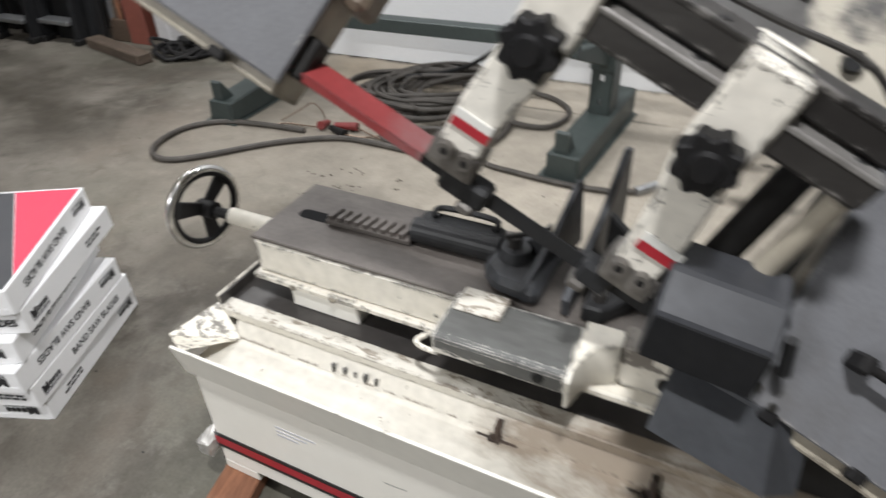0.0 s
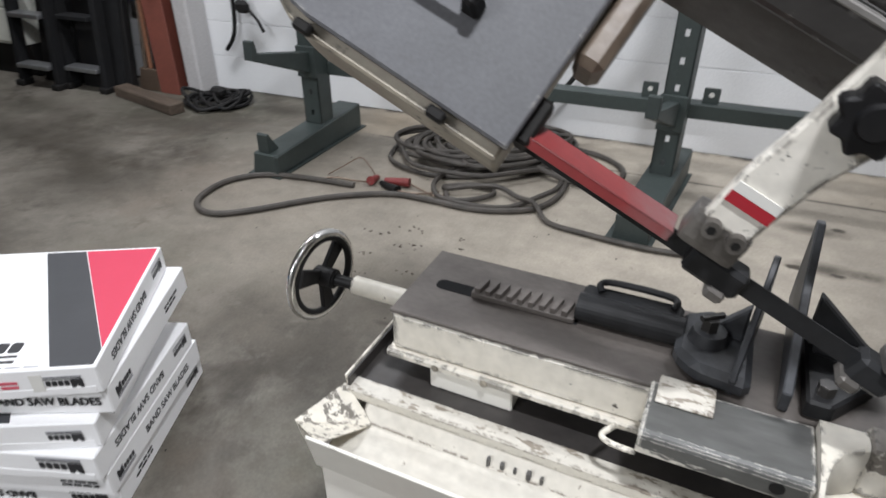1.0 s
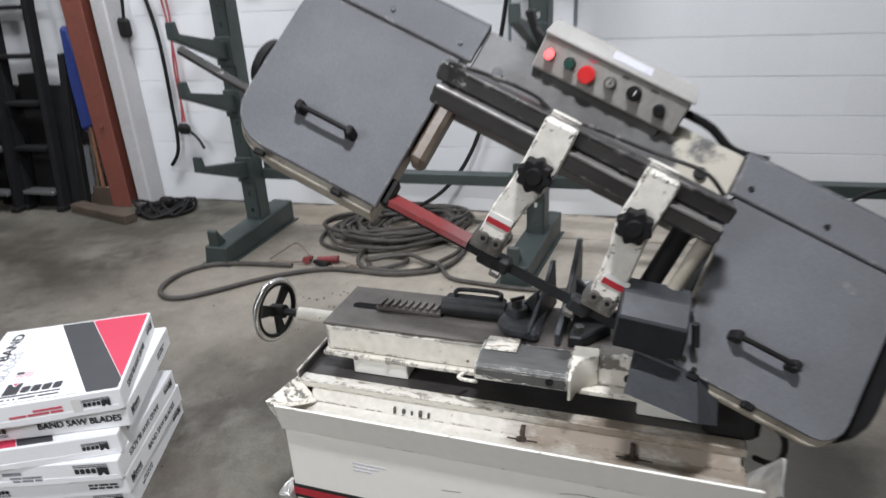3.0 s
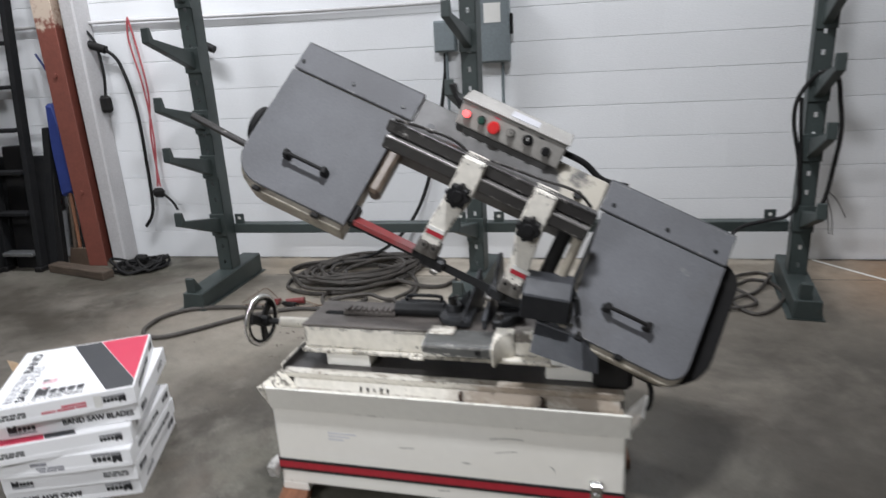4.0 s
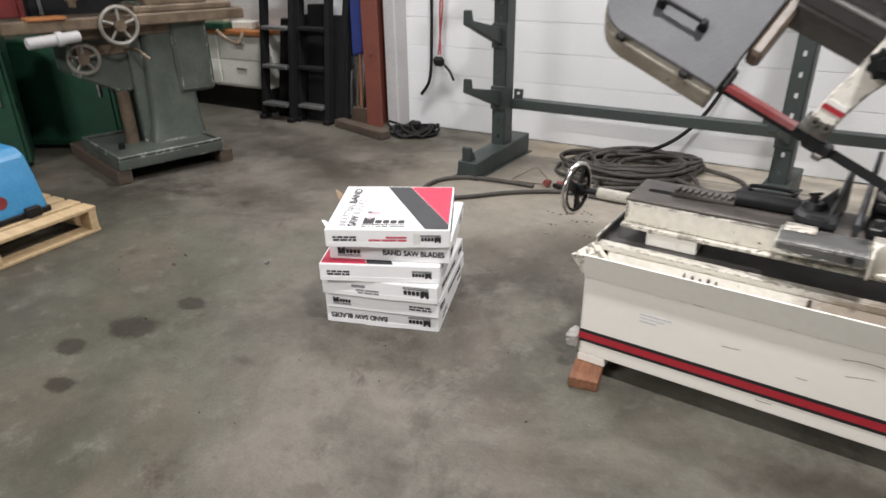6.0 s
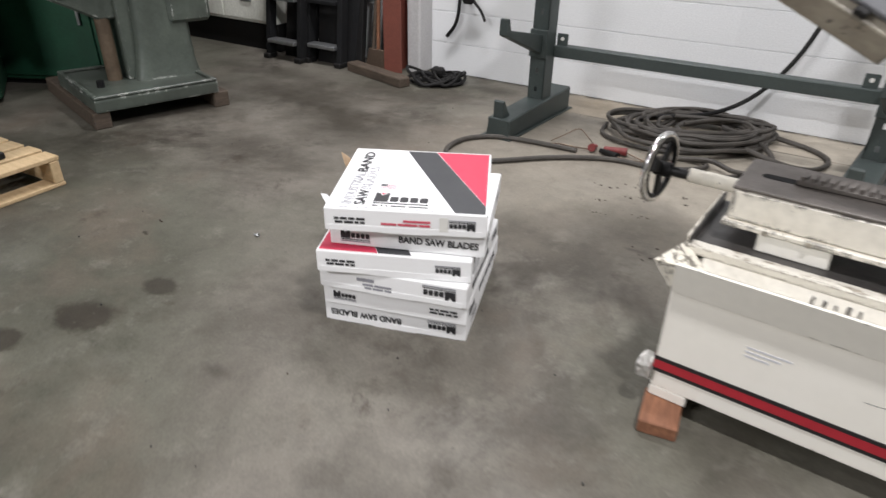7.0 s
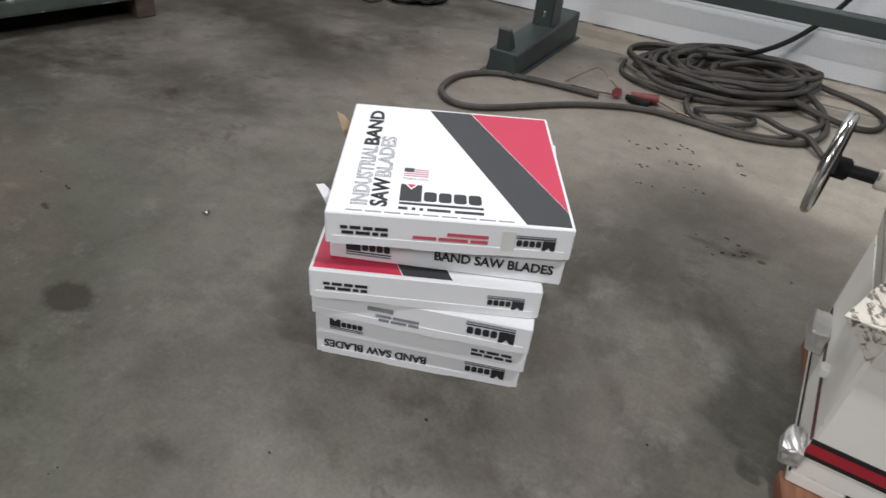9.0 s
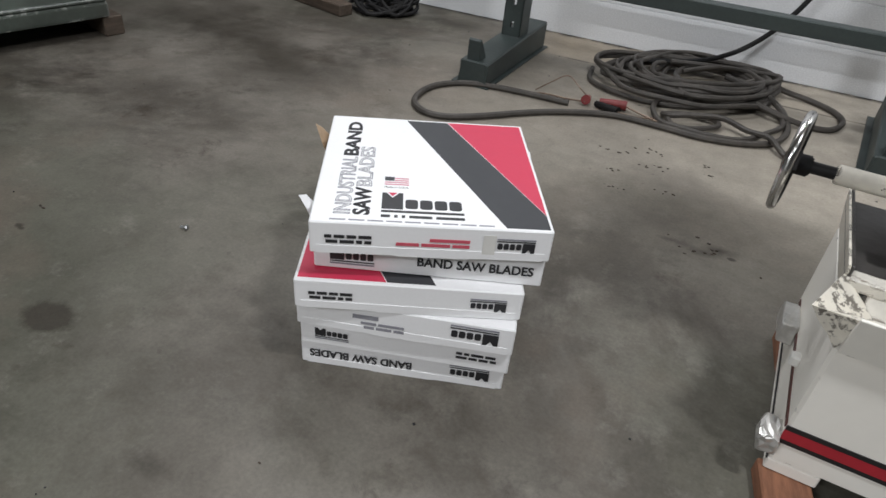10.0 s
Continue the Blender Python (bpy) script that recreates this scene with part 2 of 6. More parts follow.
CHROME = mat("polished_chrome", (0.72, 0.71, 0.69), (0.5, 0.49, 0.47), 0.18, 1.0, scale=9, grain=40, amount=0.3, bump=0.02)
OILY = mat("oily_black_ledge", (0.055, 0.050, 0.047), (0.022, 0.020, 0.019), 0.4, scale=6, grain=60, amount=0.6, bump=0.06, wear=(0.20, 0.19, 0.18), wear_at=0.70)
FOIL = mat("dented_bright_sheet", (0.66, 0.65, 0.62), (0.36, 0.35, 0.33), 0.34, 0.6, scale=22, grain=40, amount=0.5, bump=0.03)
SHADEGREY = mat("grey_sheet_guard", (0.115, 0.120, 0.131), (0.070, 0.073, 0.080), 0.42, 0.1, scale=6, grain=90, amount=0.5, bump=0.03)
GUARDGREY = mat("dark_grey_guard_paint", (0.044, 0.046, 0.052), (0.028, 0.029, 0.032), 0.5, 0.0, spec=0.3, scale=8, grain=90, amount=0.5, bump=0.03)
JAWGREY = mat("greasy_blue_grey_jaw", (0.070, 0.074, 0.081), (0.022, 0.022, 0.023), 0.42, 0.0, spec=0.35, scale=13, grain=80, amount=0.6, bump=0.05)
RED = mat("red_guard_paint", (0.27, 0.036, 0.037), (0.20, 0.036, 0.036), 0.45, scale=4, grain=60, amount=0.5, bump=0.03, wear=(0.25, 0.2, 0.2), wear_at=0.72)
overlay(RED, (0.23, 0.135, 0.135), (("x", 0.27, 0.44), ("z", 0.72, 0.80)), 9, 0.30, 0.62, 0.75)
overlay(RED, (0.20, 0.165, 0.16), (("x", 0.40, 0.47),), 12, 0.34, 0.52, 0.85)
STRIPE_RED = mat("red_stripe", (0.40, 0.02, 0.033), (0.33, 0.02, 0.03), 0.4, scale=3, grain=40, amount=0.3, bump=0.01, wear=(0.7, 0.66, 0.6), wear_at=0.735, wear_scale=26)
STRIPE_BROWN = mat("brown_red_stripe", (0.11, 0.035, 0.028), (0.06, 0.025, 0.02), 0.5, scale=9, grain=40, amount=0.5, bump=0.01)
STRIPE_BLACK = mat("black_stripe", (0.015, 0.014, 0.015), None, 0.45, scale=3, grain=40, amount=0.3, bump=0.01)
PANEL = mat("grey_control_panel", (0.31, 0.295, 0.27), (0.20, 0.19, 0.175), 0.45, scale=4, grain=90, amount=0.4, bump=0.02)
RUSTDARK = mat("rust_brown_grime", (0.060, 0.036, 0.024), (0.022, 0.015, 0.011), 0.7, scale=20, grain=90, amount=0.7, bump=0.15)
RACK = mat("green_grey_rack_paint", (0.046, 0.060, 0.057), (0.033, 0.043, 0.041), 0.5, scale=4, grain=70, amount=0.5, bump=0.04, wear=(0.12, 0.09, 0.07), wear_at=0.70)
WALLPAINT = mat("white_block_paint", (0.80, 0.81, 0.82), (0.74, 0.75, 0.76), 0.7, scale=0.9, grain=160, amount=0.4, bump=0.10, island=0.015)
SHOPWALL = mat("low_bounce_wall", (0.26, 0.26, 0.25), (0.2, 0.2, 0.19), 0.8, scale=2, grain=90, amount=0.5, bump=0.05)
PILASTER = mat("grey_pilaster_paint", (0.55, 0.54, 0.54), (0.47, 0.46, 0.46), 0.7, scale=2, grain=90, amount=0.5, bump=0.05)
RUST = mat("rust_red_primer", (0.22, 0.065, 0.045), (0.16, 0.05, 0.035), 0.65, scale=4, grain=70, amount=0.5, bump=0.06, wear=(0.5, 0.4, 0.32), wear_at=0.70)
overlay(RUST, (0.60, 0.50, 0.40), (("z", 1.52, 1.72),), 11, 0.36, 0.48, 0.9)
WOOD = mat("old_timber", (0.105, 0.076, 0.054), (0.055, 0.040, 0.029), 0.75, scale=7, grain=50, amount=0.6, bump=0.15, stretch=(1, 8, 8))
BRICKWOOD = mat("orange_wood_block", (0.30, 0.13, 0.068), (0.16, 0.068, 0.036), 0.75, scale=8, grain=70, amount=0.6, bump=0.12, stretch=(8, 1, 8))
PINE = mat("pallet_pine", (0.62, 0.46, 0.27), (0.48, 0.34, 0.19), 0.7, scale=6, grain=60, amount=0.6, bump=0.12, stretch=(1, 7, 7))
CABLE = mat("grey_rubber_cable", (0.080, 0.070, 0.060), (0.034, 0.030, 0.026), 0.6, scale=12, grain=80, amount=0.5, bump=0.04)
CARD = mat("white_box_card", (0.85, 0.85, 0.855), (0.81, 0.81, 0.81), 0.55, scale=5, grain=150, amount=0.3, bump=0.02, speckle=0.06)
CARD_RED = mat("red_box_print", (0.58, 0.035, 0.085), (0.55, 0.035, 0.08), 0.5, scale=4, grain=100, amount=0.3, bump=0.01, speckle=0.06)
CARD_GREY = mat("charcoal_box_print", (0.038, 0.040, 0.045), (0.033, 0.034, 0.038), 0.5, scale=4, grain=100, amount=0.3, bump=0.01, speckle=0.06)
INK = mat("black_ink", (0.022, 0.022, 0.025), None, 0.5, scale=4, grain=100, amount=0.2, bump=0.0)
INK_PALE = mat("pale_grey_ink", (0.27, 0.27, 0.30), None, 0.5, scale=4, grain=100, amount=0.2, bump=0.0)
INK_FAINT = mat("faded_ink", (0.45, 0.45, 0.48), None, 0.5, scale=4, grain=100, amount=0.2, bump=0.0)
INK_GHOST = mat("ghost_of_a_label", (0.64, 0.64, 0.67), None, 0.5, scale=4, grain=100, amount=0.2, bump=0.0)
INK_ROSE = mat("faded_rose_ink", (0.62, 0.28, 0.33), None, 0.5, scale=4, grain=100, amount=0.2, bump=0.0)
INK_RED = mat("red_ink", (0.62, 0.10, 0.14), None, 0.5, scale=4, grain=100, amount=0.2, bump=0.0)
KRAFT = mat("brown_card_core", (0.42, 0.30, 0.19), (0.34, 0.24, 0.15), 0.8, scale=6, grain=100, amount=0.5, bump=0.05)
MILLGREY = mat("grey_green_machine_paint", (0.100, 0.119, 0.100), (0.050, 0.060, 0.050), 0.45, scale=4, grain=60, amount=0.6, bump=0.04, wear=(0.5, 0.5, 0.48), wear_at=0.70)
edge_chips(MILLGREY, (0.55, 0.56, 0.52), 0.02, 12, 0.78, 0.8)
overlay(MILLGREY, (0.05, 0.052, 0.045), (("z", 0.0, 0.01),), 2.4, 0.48, 0.72, 0.7)
MILLSTEEL = mat("worn_machine_steel", (0.235, 0.175, 0.120), (0.095, 0.068, 0.045), 0.5, 0.25, scale=8, grain=60, amount=0.6, bump=0.05)
WHEELGREY = mat("worn_bright_wheel_rim", (0.34, 0.325, 0.29), (0.20, 0.185, 0.16), 0.4, 0.3, scale=12, grain=60, amount=0.5, bump=0.03)
GREEN = mat("green_cabinet_paint", (0.018, 0.088, 0.047), (0.010, 0.045, 0.026), 0.45, scale=3, grain=60, amount=0.5, bump=0.03)
BENCHWHITE = mat("pale_cabinet_enamel", (0.78, 0.79, 0.72), (0.70, 0.70, 0.63), 0.45, scale=3, grain=60, amount=0.5, bump=0.02)
CREAMPANEL = mat("old_cream_enamel", (0.60, 0.53, 0.40), (0.52, 0.45, 0.33), 0.5, scale=3, grain=60, amount=0.5, bump=0.02)
ORANGE = mat("orange_worktop", (0.50, 0.20, 0.07), (0.40, 0.15, 0.05), 0.5, scale=5, grain=60, amount=0.5, bump=0.04)
BLUE = mat("blue_cloth", (0.02, 0.04, 0.20), (0.015, 0.03, 0.15), 0.7, scale=6, grain=80, amount=0.5, bump=0.08)
BLUEPAINT = mat("blue_machine_paint", (0.04, 0.25, 0.48), (0.03, 0.2, 0.4), 0.4, scale=4, grain=60, amount=0.5, bump=0.03)
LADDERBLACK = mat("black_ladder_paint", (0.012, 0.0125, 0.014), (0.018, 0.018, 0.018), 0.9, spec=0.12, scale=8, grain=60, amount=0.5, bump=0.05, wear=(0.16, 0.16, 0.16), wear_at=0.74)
ALU = mat("bare_aluminium_step", (0.42, 0.43, 0.44), (0.28, 0.285, 0.29), 0.35, 0.8, scale=8, grain=60, amount=0.5, bump=0.04)
BOXGREY = mat("grey_switch_enamel", (0.175, 0.205, 0.215), (0.145, 0.17, 0.18), 0.45, scale=4, grain=60, amount=0.4, bump=0.02)
REDCORD = mat("red_cord", (0.42, 0.09, 0.10), None, 0.5, scale=9, grain=60, amount=0.4, bump=0.02)
REDCLAMP = mat("red_clamp_handle", (0.22, 0.03, 0.03), (0.15, 0.025, 0.022), 0.5, scale=9, grain=60, amount=0.5, bump=0.05)
COPPER = mat("bare_copper_wire", (0.22, 0.16, 0.12), None, 0.4, 0.7, scale=9, grain=60, amount=0.5, bump=0.02)
CEILING = mat("low_bounce_ceiling", (0.30, 0.30, 0.285), (0.25, 0.25, 0.235), 0.8, scale=2, grain=60, amount=0.4, bump=0.03)
LABEL = mat("label_white", (0.75, 0.74, 0.70), None, 0.5, scale=6, grain=60, amount=0.3, bump=0.01, speckle=0.06)
BUTTON_RED = mat("red_button_plastic", (0.70, 0.03, 0.03), None, 0.3, scale=6, grain=40, amount=0.2, bump=0.0)
BUTTON_GREEN = mat("green_button_plastic", (0.02, 0.07, 0.05), None, 0.35, scale=6, grain=40, amount=0.2, bump=0.0)
LIT = mat("lit_red_pilot", (0.9, 0.1, 0.1), None, 0.3, scale=6, grain=40, amount=0.1, bump=0.0)
LIT.node_tree.nodes["Principled BSDF"].inputs["Emission Color"].default_value = (1.0, 0.12, 0.12, 1)
LIT.node_tree.nodes["Principled BSDF"].inputs["Emission Strength"].default_value = 2.2


def concrete():
    """Stained shop floor: slow brown-grey drift, fine grain, faint cracks, rusty patches by the wall, and separate oil spots."""
    m = bpy.data.materials.new("stained_concrete")
    m.use_nodes = True
    nt = m.node_tree
    N, L = nt.nodes, nt.links
    b = N["Principled BSDF"]
    b.inputs["Specular IOR Level"].default_value = 0.3
    geo = N.new("ShaderNodeNewGeometry")
    pos = geo.outputs["Position"]

    def noise_node(scale, detail=6, rough=0.6, swirl=0.0):
        n = N.new("ShaderNodeTexNoise")
        n.inputs["Scale"].default_value, n.inputs["Detail"].default_value, n.inputs["Roughness"].default_value = scale, detail, rough
        n.inputs["Distortion"].default_value = swirl
        L.new(pos, n.inputs["Vector"])
        return n.outputs[0]

    def ramp(src, a, z, lo=0.0, hi=1.0):
        r = N.new("ShaderNodeMapRange")
        for i, v in ((1, a), (2, z), (3, lo), (4, hi)):
            r.inputs[i].default_value = v
        L.new(src, r.inputs[0])
        return r.outputs[0]

    def blend(f, a, c, how="MIX"):
        x = N.new("ShaderNodeMix")
        x.data_type, x.blend_type = "RGBA", how
        if f is not None:
            L.new(f, x.inputs[0])
        else:
            x.inputs[0].default_value = 1.0
        for src, slot in ((a, x.inputs[6]), (c, x.inputs[7])):
            if isinstance(src, tuple):
                slot.default_value = (*src, 1)
            else:
                L.new(src, slot)
        return x.outputs[2]

    def times(a, c):
        x = N.new("ShaderNodeMath")
        x.operation = "MULTIPLY"
        L.new(a, x.inputs[0])
        L.new(c, x.inputs[1])
        return x.outputs[0]

    col = blend(ramp(noise_node(0.9, 7, 0.62, 0.6), 0.42, 0.57), (0.172, 0.156, 0.132), (0.076, 0.067, 0.054))
    col = blend(ramp(noise_node(2.2, 9, 0.66, 0.0), 0.48, 0.62, 0, 0.75), col, (0.194, 0.178, 0.152))
    col = blend(ramp(noise_node(1.7, 8, 0.68, 0.5), 0.53, 0.65, 0, 0.92), col, (0.046, 0.039, 0.031))
    col = blend(ramp(noise_node(5.5, 9, 0.7, 0.0), 0.52, 0.62, 0, 0.6), col, (0.074, 0.064, 0.051))
    col = blend(ramp(noise_node(0.55, 5, 0.6), 0.46, 0.58, 0, 0.6), col, (0.088, 0.090, 0.066))
    col = blend(ramp(noise_node(1.25, 6, 0.62, 0.3), 0.53, 0.66, 0, 0.6), col, (0.135, 0.108, 0.084))
    col = blend(ramp(noise_node(9, 8, 0.72, 0.0), 0.55, 0.68, 0, 0.5), col, (0.195, 0.180, 0.155))
    col = blend(ramp(noise_node(3.3, 8, 0.7, 0.2), 0.60, 0.68, 0, 0.7), col, (0.048, 0.036, 0.026))
    sep = N.new("ShaderNodeSeparateXYZ")
    L.new(pos, sep.inputs[0])
    rusty = times(ramp(sep.outputs[1], 3.60, 3.65), ramp(sep.outputs[0], -1.2, -0.9))
    col = blend(times(rusty, ramp(noise_node(1.7, 5), 0.3, 0.7, 0.45, 0.95)), col, (0.30, 0.235, 0.155))
    # Tan toward the wall; its grazing gloss is painted in as lighter colour.
    tan = times(ramp(sep.outputs[1], 1.9, 2.7), ramp(sep.outputs[0], -1.7, -0.7))
    col = blend(times(tan, ramp(noise_node(1.2, 6), 0.35, 0.65, 0.40, 0.94)), col, (0.35, 0.312, 0.258))
    # Second lightening behind the saw, again gloss put into the colour.
    pale = times(times(ramp(sep.outputs[1], 2.2, 2.8), ramp(sep.outputs[0], -0.35, 0.35)), ramp(sep.outputs[0], 1.55, 1.0))
    col = blend(times(pale, ramp(noise_node(3.0, 7, 0.65), 0.36, 0.62, 0.55, 0.95)), col, (0.43, 0.385, 0.32))
    rusty2 = times(ramp(sep.outputs[1], 2.6, 3.3), ramp(sep.outputs[0], 2.3, 2.9))
    col = blend(times(rusty2, ramp(noise_node(1.3, 5), 0.35, 0.6, 0.2, 0.9)), col, (0.27, 0.16, 0.085))
    warp = N.new("ShaderNodeTexNoise")
    warp.inputs["Scale"].default_value, warp.inputs["Detail"].default_value = 7, 4
    L.new(pos, warp.inputs["Vector"])
    fine = N.new("ShaderNodeTexNoise")
    fine.inputs["Scale"].default_value, fine.inputs["Detail"].default_value, fine.inputs["Roughness"].default_value = 16, 8, 0.72
    L.new(pos, fine.inputs["Vector"])
    large_stains = ((-1.395, 0.935, 0.105, 0.075, 0.95), (-1.86, 2.71, 0.26, 0.20, 0.7), (-1.54, 3.76, 0.12, 0.07, 0.7), (-2.22, 2.90, 0.22, 0.12, 0.6), (0.75, 0.45, 0.2, 0.14, 0.7), (0.78, 1.27, 0.12, 0.07, 0.6), (0.95, 1.33, 0.14, 0.06, 0.6), (-0.14, 2.40, 0.24, 0.16, 0.35), (1.09, 3.35, 0.10, 0.035, 0.75), (-2.6, 3.0, 0.4, 0.2, 0.7), (-2.9, 3.3, 0.3, 0.12, 0.6), (-2.1, 2.2, 0.3, 0.12, 0.5))
    small_spots = ((-1.29, 0.60, 0.06, 0.04, 0.85), (-1.475, 0.745, 0.075, 0.05, 0.85), (-1.345, 1.16, 0.065, 0.05, 0.85), (-1.70, 1.36, 0.02, 0.015, 0.9), (0.62, 1.20, 0.05, 0.03, 0.7), (-0.16, 2.235, 0.035, 0.012, 0.7), (-0.067, 2.219, 0.04, 0.02, 0.75), (-0.028, 2.252, 0.045, 0.02, 0.8), (0.006, 2.226, 0.018, 0.012, 0.85), (1.18, 3.38, 0.04, 0.02, 0.85), (1.011, 3.04, 0.04, 0.022, 0.9), (1.10, 3.06, 0.08, 0.035, 0.78), (1.14, 3.03, 0.035, 0.02, 0.9), (1.23, 3.06, 0.05, 0.03, 0.8), (-1.683, 1.354, 0.018, 0.012, 0.9), (-0.878, 0.983, 0.05, 0.02, 0.55))
    for x, y, rx, ry, dark in large_stains + small_spots:
        mp = N.new("ShaderNodeVectorMath")
        mp.operation = "SUBTRACT"
        L.new(pos, mp.inputs[0])
        mp.inputs[1].default_value = (x, y, 0)
        sc = N.new("ShaderNodeVectorMath")
        sc.operation = "MULTIPLY"
        L.new(mp.outputs[0], sc.inputs[0])
        sc.inputs[1].default_value = (1 / rx, 1 / ry, 0)
        ln = N.new("ShaderNodeVectorMath")
        ln.operation = "LENGTH"
        L.new(sc.outputs[0], ln.inputs[0])
        ad = N.new("ShaderNodeMath")
        ad.operation = "MULTIPLY_ADD"
        L.new((fine if rx < 0.13 else warp).outputs[0], ad.inputs[0])
        ad.inputs[1].default_value = 1.6 if rx > 0.05 else 2.2
        L.new(ln.outputs["Value"], ad.inputs[2])
        col = blend(ramp(ad.outputs[0], *((1.9, 1.52) if dark > 0.8 else (2.5, 1.1)), 0, min(dark, 0.91)), col, (0.034, 0.028, 0.020))
    # Floor turns darker from x = 1.05 rightward, broken up by noise.
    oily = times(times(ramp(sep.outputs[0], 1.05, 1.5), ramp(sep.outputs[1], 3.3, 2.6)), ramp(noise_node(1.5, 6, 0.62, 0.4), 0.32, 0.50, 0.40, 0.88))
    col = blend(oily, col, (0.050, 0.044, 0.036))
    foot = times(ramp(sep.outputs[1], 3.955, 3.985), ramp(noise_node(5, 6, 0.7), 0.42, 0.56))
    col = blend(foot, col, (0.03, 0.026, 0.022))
    groove = times(ramp(sep.outputs[1], 3.612, 3.620), ramp(sep.outputs[1], 3.634, 3.626))
    col = blend(times(times(groove, ramp(sep.outputs[0], -1.0, -0.8)), ramp(noise_node(4, 5), 0.35, 0.5, 0.2, 0.8)), col, (0.035, 0.028, 0.022))
    col = blend(None, col, ramp(noise_node(11, 8, 0.72), 0.3, 0.7, 0.84, 1.16), "MULTIPLY")
    grain = noise_node(120, 5)
    col = blend(None, col, ramp(grain, 0.25, 0.75, 0.80, 1.06), "MULTIPLY")
    specks = ramp(noise_node(38, 2, 0.4), 0.74, 0.77, 0, 0.5)
    col = blend(specks, col, (0.08, 0.07, 0.06))
    vor = N.new("ShaderNodeTexVoronoi")
    vor.feature = "DISTANCE_TO_EDGE"
    vor.inputs["Scale"].default_value = 0.45
    dv = N.new("ShaderNodeVectorMath")
    dv.operation = "MULTIPLY_ADD"
    L.new(warp.outputs[1], dv.inputs[0])
    dv.inputs[1].default_value = (0.25, 0.25, 0.25)
    L.new(pos, dv.inputs[2])
    L.new(dv.outputs[0], vor.inputs["Vector"])
    col = blend(ramp(vor.outputs["Distance"], 0.003, 0.0, 0, 0.16), col, (0.10, 0.09, 0.08))
    L.new(col, b.inputs["Base Color"])
    L.new(ramp(noise_node(2.0), 0.3, 0.7, 0.42, 0.72), b.inputs["Roughness"])
    bp = N.new("ShaderNodeBump")
    bp.inputs["Strength"].default_value, bp.inputs["Distance"].default_value = 0.12, 0.01
    L.new(noise_node(30, 6, 0.65), bp.inputs["Height"])
    L.new(bp.outputs[0], b.inputs["Normal"])
    return m


CONCRETE = concrete()


# ================= mesh helpers =================
def part(name, bm, material, parent=None, label="", smooth=False):
    me = bpy.data.meshes.new(name)
    bmesh.ops.recalc_face_normals(bm, faces=bm.faces)
    bm.to_mesh(me)
    bm.free()
    me.materials.append(material)
    if smooth:
        for p in me.polygons:
            p.use_smooth = True
        me.set_sharp_from_angle(angle=radians(40))
    ob = new(name, me)
    if parent is not None:
        ob.parent = parent
    if label:
        ob["label"] = label
    return ob


def thing(name, m, label, category, group="", kind=""):
    ob = new(name)
    ob.empty_display_size = 0.1
    ob.matrix_world = m
    return tagged(ob, label, category, group, kind)


def box(x0, x1, y0, y1, z0, z1, m=None, bevel=0.004, bm=None, segs=1):
    own = bmesh.new()
    bmesh.ops.create_cube(own, size=1)
    for v in own.verts:
        v.co = Vector(((x0 + x1) / 2 + v.co.x * (x1 - x0), (y0 + y1) / 2 + v.co.y * (y1 - y0), (z0 + z1) / 2 + v.co.z * (z1 - z0)))
    if bevel:
        bevel = min(bevel, 0.45 * min(abs(x1 - x0), abs(y1 - y0), abs(z1 - z0)))
        bmesh.ops.bevel(own, geom=own.edges[:], offset=bevel, segments=segs, affect="EDGES", profile=0.7)
    if m is not None:
        own.transform(m)
    return merge(bm, own)


def crumple(bm, amount, seed):
    """Dent a sheet by cutting it finer and pushing its points about."""
    rnd = random.Random(seed)
    bmesh.ops.triangulate(bm, faces=bm.faces[:])
    bmesh.ops.subdivide_edges(bm, edges=[e for e in bm.edges if e.calc_length() > 0.012], cuts=2, use_grid_fill=True)
    for v in bm.verts:
        v.co += Vector((rnd.uniform(-1, 1), rnd.uniform(-1, 1), rnd.uniform(-1, 1))) * amount * 0.5
    return bm


def merge(bm, own):
    if bm is None:
        return own
    me = bpy.data.meshes.new("scratch")
    own.to_mesh(me)
    own.free()
    bm.from_mesh(me)
    bpy.data.meshes.remove(me)
    return bm


def cyl(p, q, r, r2=None, seg=20, bm=None, bevel=0.0, m=None):
    p, q = Vector(p), Vector(q)
    own = bmesh.new()
    bmesh.ops.create_cone(own, cap_ends=True, segments=seg, radius1=r, radius2=r if r2 is None else r2, depth=(q - p).length)
    if bevel:
        bmesh.ops.bevel(own, geom=[e for e in own.edges if len(e.link_faces) == 2 and any(len(f.verts) > 4 for f in e.link_faces)], offset=bevel, segments=2, affect="EDGES")
    own.transform(Matrix.Translation((p + q) / 2) @ (q - p).to_track_quat("Z", "Y").to_matrix().to_4x4())
    if m is not None:
        own.transform(m)
    return merge(bm, own)


